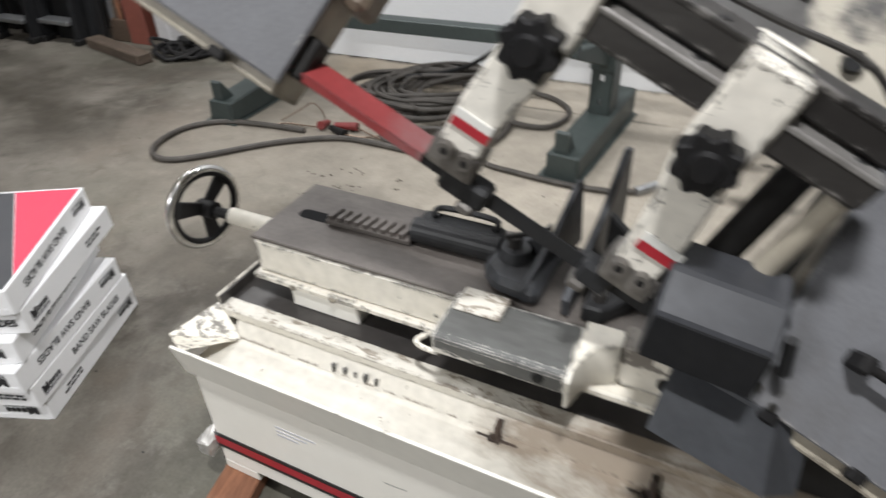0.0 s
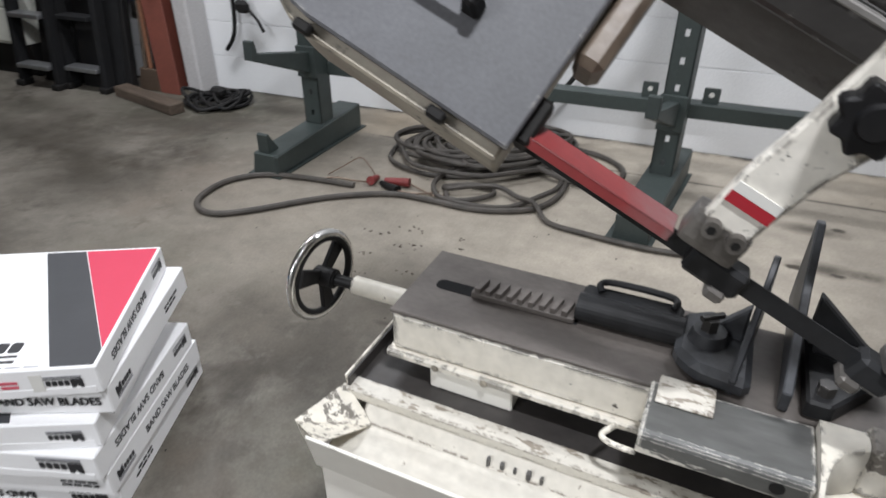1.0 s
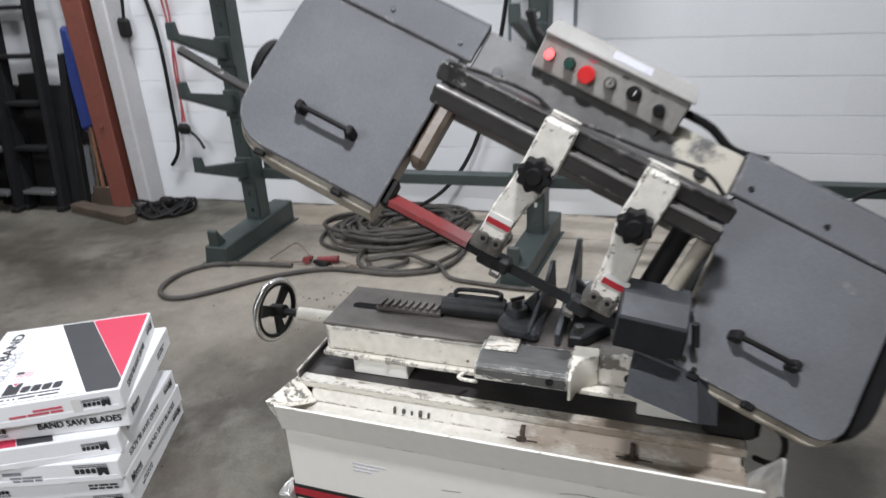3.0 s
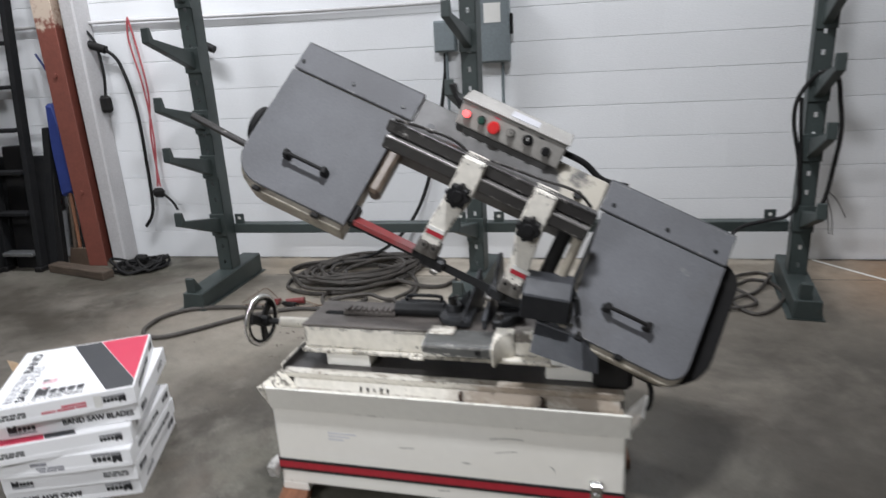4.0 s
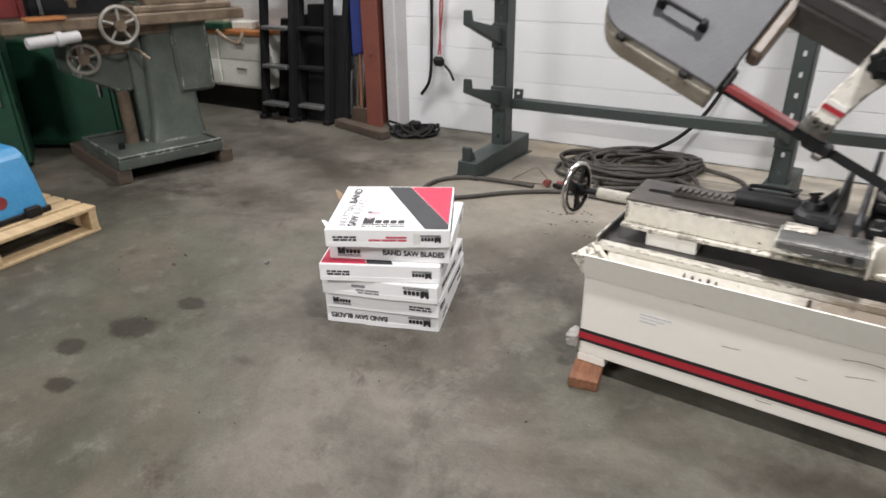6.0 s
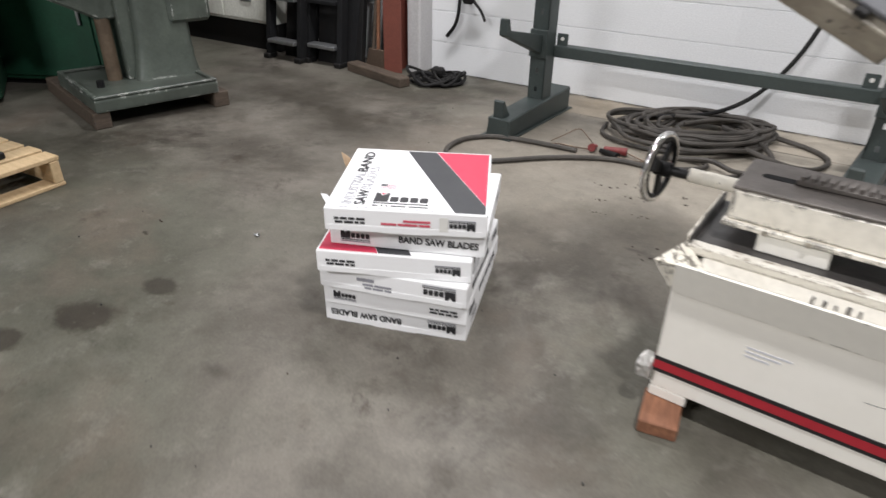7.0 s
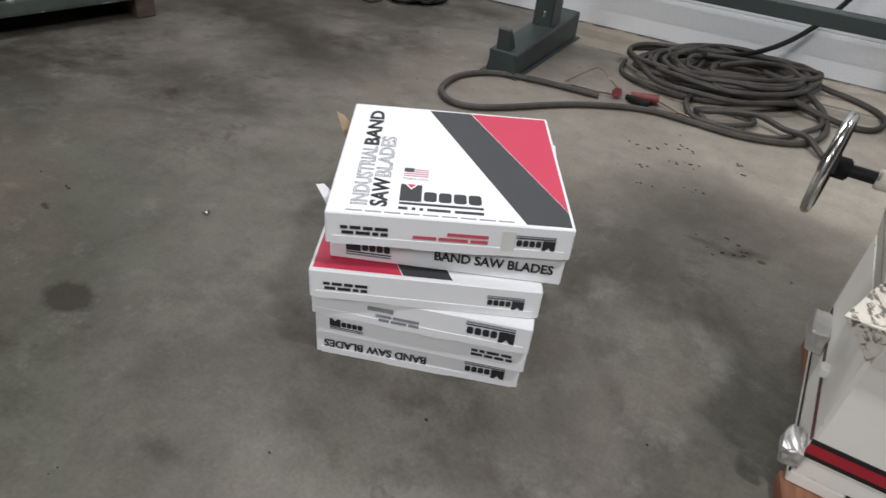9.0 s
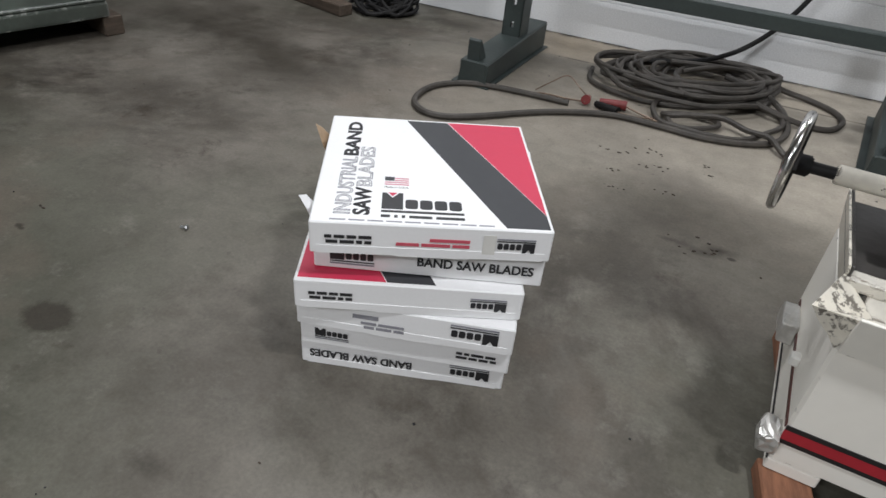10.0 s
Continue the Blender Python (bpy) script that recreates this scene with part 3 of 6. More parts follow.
def prism(poly, a, b, axis="y", m=None, bevel=0.0, bm=None):
    """A 2D outline pulled from a to b along an axis; the outline's two numbers are the other two axes in order."""
    own = bmesh.new()

    def at(u, w, d):
        return {"x": (d, u, w), "y": (u, d, w), "z": (u, w, d)}[axis]
    lo = [own.verts.new(at(u, w, a)) for u, w in poly]
    hi = [own.verts.new(at(u, w, b)) for u, w in poly]
    own.faces.new(lo)
    own.faces.new(hi[::-1])
    n = len(poly)
    for i in range(n):
        own.faces.new((lo[i], hi[i], hi[(i + 1) % n], lo[(i + 1) % n]))
    bmesh.ops.recalc_face_normals(own, faces=own.faces)
    if bevel:
        bmesh.ops.bevel(own, geom=own.edges[:], offset=bevel, segments=1, affect="EDGES")
    if m is not None:
        own.transform(m)
    return merge(bm, own)


def rounded(x0, x1, y0, y1, r, seg=5):
    """Outline of a rectangle; r gives the radius of the corners (x0,y0), (x1,y0), (x1,y1), (x0,y1)."""
    out = []
    for (cx, cy, sx, sy, a0), rad in zip(((x0, y0, 1, 1, 180), (x1, y0, -1, 1, 270), (x1, y1, -1, -1, 0), (x0, y1, 1, -1, 90)), r):
        if rad <= 0:
            out.append((cx, cy))
            continue
        for i in range(seg + 1):
            a = radians(a0 + 90 * i / seg)
            out.append((cx + sx * rad + rad * math.cos(a), cy + sy * rad + rad * math.sin(a)))
    return out


def smooth_path(pts, n=6, closed=False):
    pts = [Vector(p) for p in pts]
    out = []
    k = len(pts)
    for i in range(k if closed else k - 1):
        p0, p1, p2, p3 = (pts[(i + j - 1) % k] if closed else pts[min(max(i + j - 1, 0), k - 1)] for j in range(4))
        for s in range(n):
            t = s / n
            out.append(0.5 * ((2 * p1) + (p2 - p0) * t + (2 * p0 - 5 * p1 + 4 * p2 - p3) * t * t + (3 * p1 - p0 - 3 * p2 + p3) * t ** 3))
    if not closed:
        out.append(pts[-1])
    return out


def tube(pts, r, seg=8, n=6, closed=False, bm=None, m=None):
    path = smooth_path(pts, n, closed)
    own = bmesh.new()
    rings = []
    k = len(path)
    side = None
    for i, p in enumerate(path):
        d = (path[(i + 1) % k] - path[i - 1]) if (closed or 0 < i < k - 1) else (path[1] - path[0] if i == 0 else path[-1] - path[-2])
        d.normalize()
        ref = side if side is not None else (Vector((0, 0, 1)) if abs(d.z) < 0.9 else Vector((1, 0, 0)))
        a = d.cross(ref).cross(d)
        a = a.normalized() if a.length > 1e-6 else d.orthogonal().normalized()
        side = a
        c = d.cross(a)
        rings.append([own.verts.new(p + (a * math.cos(2 * math.pi * j / seg) + c * math.sin(2 * math.pi * j / seg)) * r) for j in range(seg)])
    for i in range(k if closed else k - 1):
        for j in range(seg):
            own.faces.new((rings[i][j], rings[i][(j + 1) % seg], rings[(i + 1) % k][(j + 1) % seg], rings[(i + 1) % k][j]))
    if not closed:
        own.faces.new(rings[0][::-1])
        own.faces.new(rings[-1])
    if m is not None:
        own.transform(m)
    return merge(bm, own)


def torus(center, axis, R, r, seg=40, ring=10, bm=None, m=None):
    q = Vector(axis).to_track_quat("Z", "Y")
    pts = [Vector(center) + q @ Vector((R * math.cos(2 * math.pi * i / seg), R * math.sin(2 * math.pi * i / seg), 0)) for i in range(seg)]
    return tube(pts, r, ring, 1, True, bm, m)


def lettering(body, size, m, material, parent, name="printed_word", align="LEFT", extrude=0.0002, offset=0.0, stretch=1.0, outline=0.0, length=0.0, heavy=0.0):
    if heavy:
        lettering(body, size, m, material, parent, name, align, outline=heavy, length=length)
    cu = bpy.data.curves.new("words", "FONT")
    cu.body, cu.size, cu.align_x, cu.extrude, cu.offset = body, size, align, extrude, offset
    if outline:
        cu.fill_mode, cu.bevel_depth, cu.bevel_resolution, cu.extrude, cu.resolution_u = "NONE", outline, 0, 0.0, 3
    tmp = new("words", cu)
    bpy.context.view_layer.update()
    me = bpy.data.meshes.new_from_object(tmp.evaluated_get(bpy.context.evaluated_depsgraph_get()))
    bpy.data.objects.remove(tmp)
    bpy.data.curves.remove(cu)
    if length:
        xs = [v.co.x for v in me.vertices]
        me.transform(Matrix.Translation((-min(xs), 0, 0)))
        stretch = length / (max(xs) - min(xs))
    me.transform(m @ Matrix.Diagonal((stretch, 1, 1, 1)))
    me.materials.clear()
    me.materials.append(material)
    ob = new(name, me)
    ob.parent = parent
    return ob

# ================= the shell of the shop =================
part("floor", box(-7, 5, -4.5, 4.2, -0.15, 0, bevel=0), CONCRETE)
tagged(bpy.data.objects["floor"], "grey stained concrete workshop floor with oil spots", "floor", kind="structure")
# Unseen side walls close the room; their dull colour limits bounced light.
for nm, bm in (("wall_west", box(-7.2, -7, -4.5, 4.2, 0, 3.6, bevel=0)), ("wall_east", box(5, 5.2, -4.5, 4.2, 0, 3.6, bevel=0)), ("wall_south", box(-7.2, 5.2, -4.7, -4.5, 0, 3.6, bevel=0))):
    tagged(part(nm, bm, SHOPWALL), "added workshop wall out of view, dull to limit bounce", "wall", kind="structure")
# Ceiling out of view, likewise toned down to cut the fill.
tagged(part("ceiling", box(-7.2, 5.2, -4.7, 4.3, 3.6, 3.7, bevel=0), CEILING), "added workshop ceiling out of view, toned down to limit bounce", "ceiling", kind="structure")
wall = part("wall_north", box(-7.2, 5.2, 4.0, 4.2, 0, 3.6, bevel=0), WALLPAINT)
tagged(wall, "white painted concrete block wall", "wall", kind="structure")


# Fixture added out of view above each lamp.
def unseen_fixture(x, y, ln):
    t = thing("ceiling_light", Matrix.Translation((x, y, 3.44)), "unseen long white ceiling light added above the shop", "ceiling light", "ceiling lights")
    w = ln / 2 + 0.05
    part("housing", box(-w, w, -0.2, 0.2, 0.06, 0.16, bevel=0.01), LABEL, t)
    for dy in (-0.19, 0.17):
        part("side_fin", box(-w, w, dy, dy + 0.02, 0.0, 0.06, bevel=0.003), LABEL, t)


for lx, ly, ln, lp in LAMPS:
    unseen_fixture(lx, ly, ln)

# pilaster and red steel column by the wall
tagged(part("pilaster", box(-2.27, -2.165, 3.84, 4.0, 0, 3.6, bevel=0.01), PILASTER), "grey painted wall pilaster beside the steel column", "pilaster", kind="structure")
col = thing("steel_column", Matrix.Translation((-2.345, 3.78, 0)), "rust-red primed steel column with peeling top", "column")
part("front_flange", box(-0.072, 0.072, -0.008, 0.004, 0, 3.6, bevel=0.002), RUST, col)
part("web", box(-0.006, 0.006, 0.006, 0.15, 0, 3.6, bevel=0.001), RUST, col)
part("back_flange", box(-0.072, 0.072, 0.152, 0.164, 0, 3.6, bevel=0.002), RUST, col)
for z in (0.55, 1.35):
    part("bolt_head", cyl((0.0, -0.02, z), (0.0, -0.006, z), 0.014, seg=6), RUST, col)
tagged(part("conduit", tube([(-3.3, 3.965, 1.66), (-2.2, 3.97, 1.68), (-0.6, 3.97, 1.66), (0.3, 3.97, 1.66)], 0.011, 10), PILASTER, smooth=True), "painted horizontal pipe fixed along the block wall", "pipe")


# ================= storage rack =================
def post_mesh():
    """Front plate of an upright, pierced by slots."""
    bm = box(-0.045, -0.0085, -0.05, -0.044, 0.12, 2.6, bevel=0)
    box(0.0085, 0.045, -0.05, -0.044, 0.12, 2.6, bevel=0, bm=bm)
    z = 0.12
    for k in range(25):
        top = 0.158 + 0.1 * k if k < 24 else 2.6
        box(-0.0084, 0.0084, -0.0495, -0.0445, z, top, bevel=0, bm=bm)
        z = top + 0.026
    return bm


def rack_frame(posts, levels):
    r = thing("storage_rack", Matrix.Translation((0, 3.43, 0)), "green-grey steel cantilever rack standing empty by the wall", "rack")
    for x, lv, fy, yaw in zip(posts, levels, (-0.43, -0.43, -0.40), (-3, -8, -9)):
        turn = Matrix.Translation((x, 0, 0)) @ Matrix.Rotation(radians(yaw), 4, "Z") @ Matrix.Translation((-x, 0, 0))
        bm = post_mesh()
        bm.transform(turn @ Matrix.Translation((x, 0, 0)))
        up = part("post", bm, RACK, r)
        for sx in (-0.045, 0.039):
            part("post_flange", box(x + sx, x + sx + 0.006, -0.05, 0.05, 0.12, 2.6, turn, 0), RACK, up)
        foot = part("foot", prism([(fy, 0.006), (fy, 0.1), (0.27, 0.13), (0.27, 0.006)], x - 0.065, x + 0.065, "x", turn, 0.006), RACK, r)
        part("foot_plate", box(x - 0.09, x + 0.08, fy - 0.015, 0.29, 0.0, 0.006, turn, 0), RACK, foot)
        part("foot_stop", prism([(fy + 0.012, 0.097), (fy + 0.012, 0.182), (fy + 0.024, 0.190), (fy + 0.085, 0.101)], x - 0.040, x + 0.016, "x", turn, 0.002), RACK, foot)
        part("foot_cap", prism([(x - 0.068, 0.006), (x - 0.052, 0.101), (x + 0.052, 0.101), (x + 0.068, 0.006)], fy - 0.007, fy + 0.001, "y", turn, 0.002), RACK, foot)
        for top in lv:
            arm = part("arm", prism([(-0.05, top - 0.225), (-0.05, top - 0.125), (-0.40, top - 0.055), (-0.415, top), (-0.435, top), (-0.44, top - 0.075), (-0.40, top - 0.09)], x - 0.022, x + 0.022, "x", turn, 0.003), RACK, r)
            part("arm_clip", box(x - 0.05, x + 0.05, -0.066, -0.051, top - 0.24, top - 0.1, turn, 0.002), RACK, arm)
    for a, b, lugs in zip(posts[:-1], posts[1:], ((-1.011, 0.408), (0.636, 2.12))):
        beam = part("cross_beam", box(a + 0.046, b - 0.046, 0.03, 0.10, 0.335, 0.395, bevel=0.004), RACK, r)
        for sx in lugs:
            bm = prism(rounded(sx - 0.03, sx + 0.03, 0.396, 0.456, (0.004,) * 4, 2), 0.05, 0.056, "y")
            lug = part("beam_lug", bm, RACK, beam)
            part("lug_hole", cyl((sx, 0.0488, 0.43), (sx, 0.0502, 0.43), 0.010, seg=14), LABEL, lug)


rack_frame((-1.095, 0.515, 2.262), ((0.583, 0.947, 1.214, 1.565, 1.92), (0.546, 1.24, 1.60), (0.60, 0.975, 1.275, 1.62)))


# ================= band saw =================
SAW = pose(0.102, 1.478, 0, 0, 0, -3.5)
saw = thing("band_saw", SAW, "grey and cream horizontal metal-cutting band saw with raised head, worn", "band saw")
TH, TA = radians(25.7), radians(37.6)
ES = Vector((math.cos(TH), 0, -math.sin(TH)))
EN = Vector((math.sin(TH), 0, math.cos(TH)))
EW = EN * math.cos(TA) + Vector((0, math.sin(TA), 0))
NB = -ES.cross(EW)
P0 = EN * 0.953 + Vector((0, 0.080, 0))
# cover frame: x along the arm, y back into the machine, z up the slanted cover
HM = Matrix((ES, NB, EW)).transposed().to_4x4()
HM.translation = P0
# arm frame: x along the arm, y level to the back, z square to the arm
BM = Matrix((ES, Vector((0, 1, 0)), EN)).transposed().to_4x4()

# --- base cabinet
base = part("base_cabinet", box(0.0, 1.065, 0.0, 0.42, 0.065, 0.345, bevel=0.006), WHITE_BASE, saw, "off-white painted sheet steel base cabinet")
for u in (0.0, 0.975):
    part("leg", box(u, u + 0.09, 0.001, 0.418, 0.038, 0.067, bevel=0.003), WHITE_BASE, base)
part("red_stripe", box(0.0, 1.065, -0.0022, 0.0, 0.124, 0.147, bevel=0), STRIPE_RED, base, "dark red stripe")
for z0, z1 in ((0.147, 0.157), (0.114, 0.124)):
    part("black_stripe", box(0.0, 1.065, -0.002, 0.0, z0, z1, bevel=0), STRIPE_BLACK, base, "black edging of the stripe")
latch = part("latch", box(0.972, 1.004, -0.014, -0.001, 0.075, 0.195, bevel=0.005), CHROME, base, "chrome toggle latch")
part("latch_hook", cyl((0.974, -0.016, 0.182), (1.002, -0.016, 0.182), 0.008), CHROME, latch, smooth=True)
part("latch_lever", box(0.979, 0.997, -0.022, -0.014, 0.085, 0.16, bevel=0.003), CHROME, latch)
for pts in (((0.686, 0.294), (0.72, 0.300), (0.745, 0.3015), (0.784, 0.300)), ((0.703, 0.249), (0.74, 0.257), (0.764, 0.260)), ((0.60, 0.206), (0.61, 0.204), (0.625, 0.2055)), ((0.41, 0.235), (0.43, 0.236), (0.455, 0.239)), ((0.86, 0.22), (0.87, 0.212), (0.872, 0.20)), ((0.52, 0.10), (0.53, 0.098), (0.56, 0.099))):
    part("scratch", tube([(u, 0.0002, z) for u, z in pts], 0.0009, 5, 4), BARSTEEL, base)
for k in range(3):
    part("label_bar", box(0.18, 0.27 - 0.02 * k, -0.0006, 0.0, 0.262 - 0.011 * k, 0.267 - 0.011 * k, bevel=0), INK_GHOST, base)
part("side_bracket", crumple(box(-0.034, 0.0, -0.026, 0.036, 0.098, 0.136, bevel=0.004), 0.006, 3), FOIL, base, "crumpled bright metal side bracket")
part("end_stripe", box(-0.0022, 0.0, 0.003, 0.40, 0.149, 0.160, bevel=0), STRIPE_BROWN, base, "brown-red stripe on the end panel")
part("end_clip", box(-0.016, 0.003, 0.140, 0.164, 0.172, 0.196, bevel=0.004), LABEL, base)
part("side_tab", crumple(prism([(0.262, 0.128), (0.372, 0.120), (0.366, 0.166), (0.270, 0.174)], -0.034, 0.0, "x", bevel=0.004), 0.002, 8), FOIL, base, "bent bright metal tab")
# Black strip paints the shade along the end panel's bottom edge.
part("end_shade", box(-0.003, 0.0, 0.0, 0.418, 0.064, 0.069, bevel=0.001), STRIPE_BLACK, base)

# --- chip tray
tray = part("chip_tray", box(0.005, 1.06, 0.004, 0.415, 0.346, 0.358, bevel=0.002), TRAY_WORN, saw, "chipped cream chip tray with oily grime")
part("front_lip", prism([(-0.013, 0.3435), (-0.031, 0.423), (-0.026, 0.425), (-0.002, 0.3455)], 0.004, 1.075, "x", bevel=0.001), LIPPAINT, tray)
bm = bmesh.new()
A0, A1, A2, A3, A4 = ((-0.002, -0.004, 0.345), (0.030, -0.028, 0.421), (-0.052, 0.016, 0.392), (-0.013, 0.115, 0.412), (0.050, 0.088, 0.358))
vs = [bm.verts.new(q) for q in (A0, A1, A2, A3, A4)]
for f in ((0, 1, 2), (1, 4, 3, 2)):
    bm.faces.new([vs[i] for i in f])
bmesh.ops.solidify(bm, geom=bm.faces[:], thickness=0.003)
part("end_flap", crumple(bm, 0.0025, 5), CREAM, tray)
bm = bmesh.new()
for quad in (((1.062, -0.006, 0.346), (1.10, -0.03, 0.425), (1.115, 0.06, 0.44), (1.062, 0.10, 0.35)),):
    vs = [bm.verts.new(q) for q in quad] + [bm.verts.new((q[0] + 0.004, q[1], q[2] - 0.003)) for q in quad]
    for f in ((0, 1, 2, 3), (7, 6, 5, 4), (0, 4, 5, 1), (1, 5, 6, 2), (2, 6, 7, 3), (3, 7, 4, 0)):
        bm.faces.new([vs[i] for i in f])
part("end_flap", crumple(bm, 0.007, 6), FOIL, tray, "dented bare metal end flap")
part("inner_wall", prism([(0.088, 0.357), (0.118, 0.400), (0.128, 0.400), (0.128, 0.357)], 0.03, 1.05, "x"), TRAY_WORN, tray)
part("ledge", box(-0.01, 1.06, 0.112, 0.42, 0.396, 0.404, bevel=0.002), OILY, tray, "dark oily steel ledge")
part("ledge_rim", box(-0.01, 1.06, 0.106, 0.140, 0.386, 0.4075, bevel=0.002), TRAY_WORN, tray)
part("ledge_end", box(-0.009, -0.004, 0.112, 0.42, 0.402, 0.427, bevel=0.001), OILY, tray)
part("end_wall", prism([(0.0, 0.3455), (-0.0150, 0.428), (-0.0105, 0.4285), (0.005, 0.3455)], 0.113, 0.418, "y", bevel=0.0008), CREAM, tray)
for k in range(5):
    part("drain_slot", box(0.262 + 0.022 * k, 0.267 + 0.022 * k + 0.002 * (k % 2), 0.0865 + 0.002 * (k % 3), 0.0955, 0.362 + 0.002 * (k % 2), 0.380 - 0.003 * (k % 3), bevel=0.001), GREASY, tray)
for u, k in ((0.585, 1.0), (0.83, 1.2)):
    part("tray_rib", crumple(prism([(0.070, 0.358), (0.086, 0.387), (0.097, 0.387), (0.090, 0.358)], u - 0.0045, u + 0.0045, "x", bevel=0.001), 0.004, int(u * 100)), RUSTDARK, tray, "rusty upright tray rib")
    part("rust_lump", crumple(box(u - 0.012 * k, u + 0.010 * k, 0.070, 0.084, 0.3582, 0.3625, bevel=0.0015), 0.005, int(u * 100) + 1), RUSTDARK, tray)
    part("rust_streak", crumple(box(u - 0.034, u + 0.036 * k, 0.0745, 0.0785, 0.3582, 0.3595, bevel=0.0004), 0.0012, int(u * 100) + 2), RUSTDARK, tray)

# --- bed and its supports
for u in (0.120, 0.832):
    part("support_block", box(u, u + 0.150, 0.174, 0.35, 0.404, 0.452, bevel=0.003), LIPPAINT, saw)
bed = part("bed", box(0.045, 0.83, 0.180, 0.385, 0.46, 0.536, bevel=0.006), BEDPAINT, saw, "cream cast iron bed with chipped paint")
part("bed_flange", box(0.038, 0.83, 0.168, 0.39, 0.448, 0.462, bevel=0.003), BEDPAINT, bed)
tbl = part("bed_top", box(0.042, 0.80, 0.180, 0.39, 0.535, 0.543, bevel=0.002), BEDSTEEL, bed, "dark grey machined table top")
part("slot", prism(rounded(0.082, 0.34, 0.270, 0.299, (0.013, 0, 0, 0.013), 5), 0.5425, 0.5436, "z"), LADDERBLACK, tbl)
for u in (0.133, 0.222):
    part("bed_bolt", cyl((u, 0.164, 0.4545), (u, 0.169, 0.4545), 0.0068, seg=14, bevel=0.002), HOUSING, bed)
plate = part("chute_plate", prism([(0.185, 0.549), (0.150, 0.551), (0.083, 0.548), (0.076, 0.541), (0.079, 0.508), (0.10, 0.498), (0.185, 0.498)], 0.474, 0.685, "x", bevel=0.003), GALV, bed, "scratched dark metal chute plate")
part("chute_top", prism([(0.192, 0.545), (0.192, 0.557), (0.148, 0.558), (0.138, 0.553), (0.138, 0.5515), (0.152, 0.5515)], 0.484, 0.560, "x", bevel=0.001), TRAY_WORN, plate, "worn cream top piece of the chute")
bm = bmesh.new()
lip = [(0.185, 0.562), (0.155, 0.566), (0.082, 0.556), (0.066, 0.545), (0.070, 0.492), (0.090, 0.477), (0.185, 0.477)]
wing = [(0.185, 0.562), (0.160, 0.566), (0.152, 0.562), (0.149, 0.555), (0.149, 0.494), (0.150, 0.486), (0.185, 0.477)]
rows = []
for u, k in ((0.686, 0.0), (0.692, 0.03), (0.699, 0.42), (0.712, 0.76), (0.742, 1.0)):
    rows.append([bm.verts.new((u, a[0] * (1 - k) + c[0] * k, a[1] * (1 - k) + c[1] * k)) for a, c in zip(lip, wing)])
for p, q in zip(rows[:-1], rows[1:]):
    for k in range(7):
        bm.faces.new((p[k], p[(k + 1) % 7], q[(k + 1) % 7], q[k]))
bm.faces.new(rows[0])
bm.faces.new(rows[-1][::-1])
part("chute_end", bm, CREAM, bed, "cream cast flange flaring into the bed wing", smooth=True)
part("chute_hole", cyl((0.645, 0.0745, 0.528), (0.645, 0.084, 0.528), 0.009, seg=14), BLACK, plate)
part("chute_clip", tube([(0.44, 0.15, 0.475), (0.425, 0.12, 0.478), (0.44, 0.105, 0.482), (0.475, 0.10, 0.485)], 0.0046, 8), CREAM, bed, smooth=True)
part("bed_wing", box(0.743, 0.84, 0.150, 0.20, 0.485, 0.566, bevel=0.004), BEDPAINT, bed)
part("wing_flange", box(0.698, 0.85, 0.128, 0.20, 0.470, 0.485, bevel=0.003), CREAM, bed)
part("wing_hole", cyl((0.810, 0.147, 0.515), (0.810, 0.152, 0.515), 0.011, seg=14), BLACK, bed)

# --- vise, its jaws swivelled for a mitre cut
def swivel(x, y, degrees):
    return Matrix.Translation((x, y, 0)) @ Matrix.Rotation(radians(degrees), 4, "Z") @ Matrix.Translation((-x, -y, 0))


vise = part("vise", cyl((0.335, 0.292, 0.566), (0.500, 0.292, 0.566), 0.0235, seg=24, bm=box(0.335, 0.495, 0.296, 0.340, 0.544, 0.584, bevel=0.006)), DARK, saw, "black oily screw vise on the bed")
part("vise_rail", tube([(0.365, 0.318, 0.586), (0.36, 0.328, 0.592), (0.372, 0.338, 0.594), (0.42, 0.340, 0.595), (0.47, 0.338, 0.594), (0.482, 0.328, 0.592), (0.478, 0.318, 0.586)], 0.006, 8, 4), DARK, vise, smooth=True)
part("rack_bar", box(0.155, 0.335, 0.266, 0.302, 0.5445, 0.556, bevel=0.002), BEDSTEEL, vise)
for k in range(9):
    u = 0.162 + k * 0.019
    part("rack_tooth", prism([(u, 0.266), (u + 0.009, 0.266), (u + 0.014, 0.302), (u + 0.005, 0.302)], 0.556, 0.566, "z"), BEDSTEEL, vise)
part("jaw_carriage", prism([(0.492, 0.235), (0.525, 0.205), (0.60, 0.195), (0.60, 0.36), (0.53, 0.36), (0.492, 0.335)], 0.5445, 0.578, "z", bevel=0.010), JAWGREY, vise)
part("jaw_web", prism([(0.545, 0.578), (0.598, 0.578), (0.598, 0.640)], 0.285, 0.305, "y", swivel(0.605, 0.39, -9), bevel=0.003), JAWGREY, vise)
part("carriage_pad", cyl((0.535, 0.275, 0.576), (0.535, 0.275, 0.596), 0.03, 0.024, 18), JAWGREY, vise, smooth=True)
part("carriage_bolt", cyl((0.533, 0.276, 0.594), (0.533, 0.276, 0.616), 0.013, seg=6), BARSTEEL, vise)
part("bolt_pin", cyl((0.52, 0.265, 0.618), (0.548, 0.288, 0.618), 0.005, seg=8), BARSTEEL, vise)
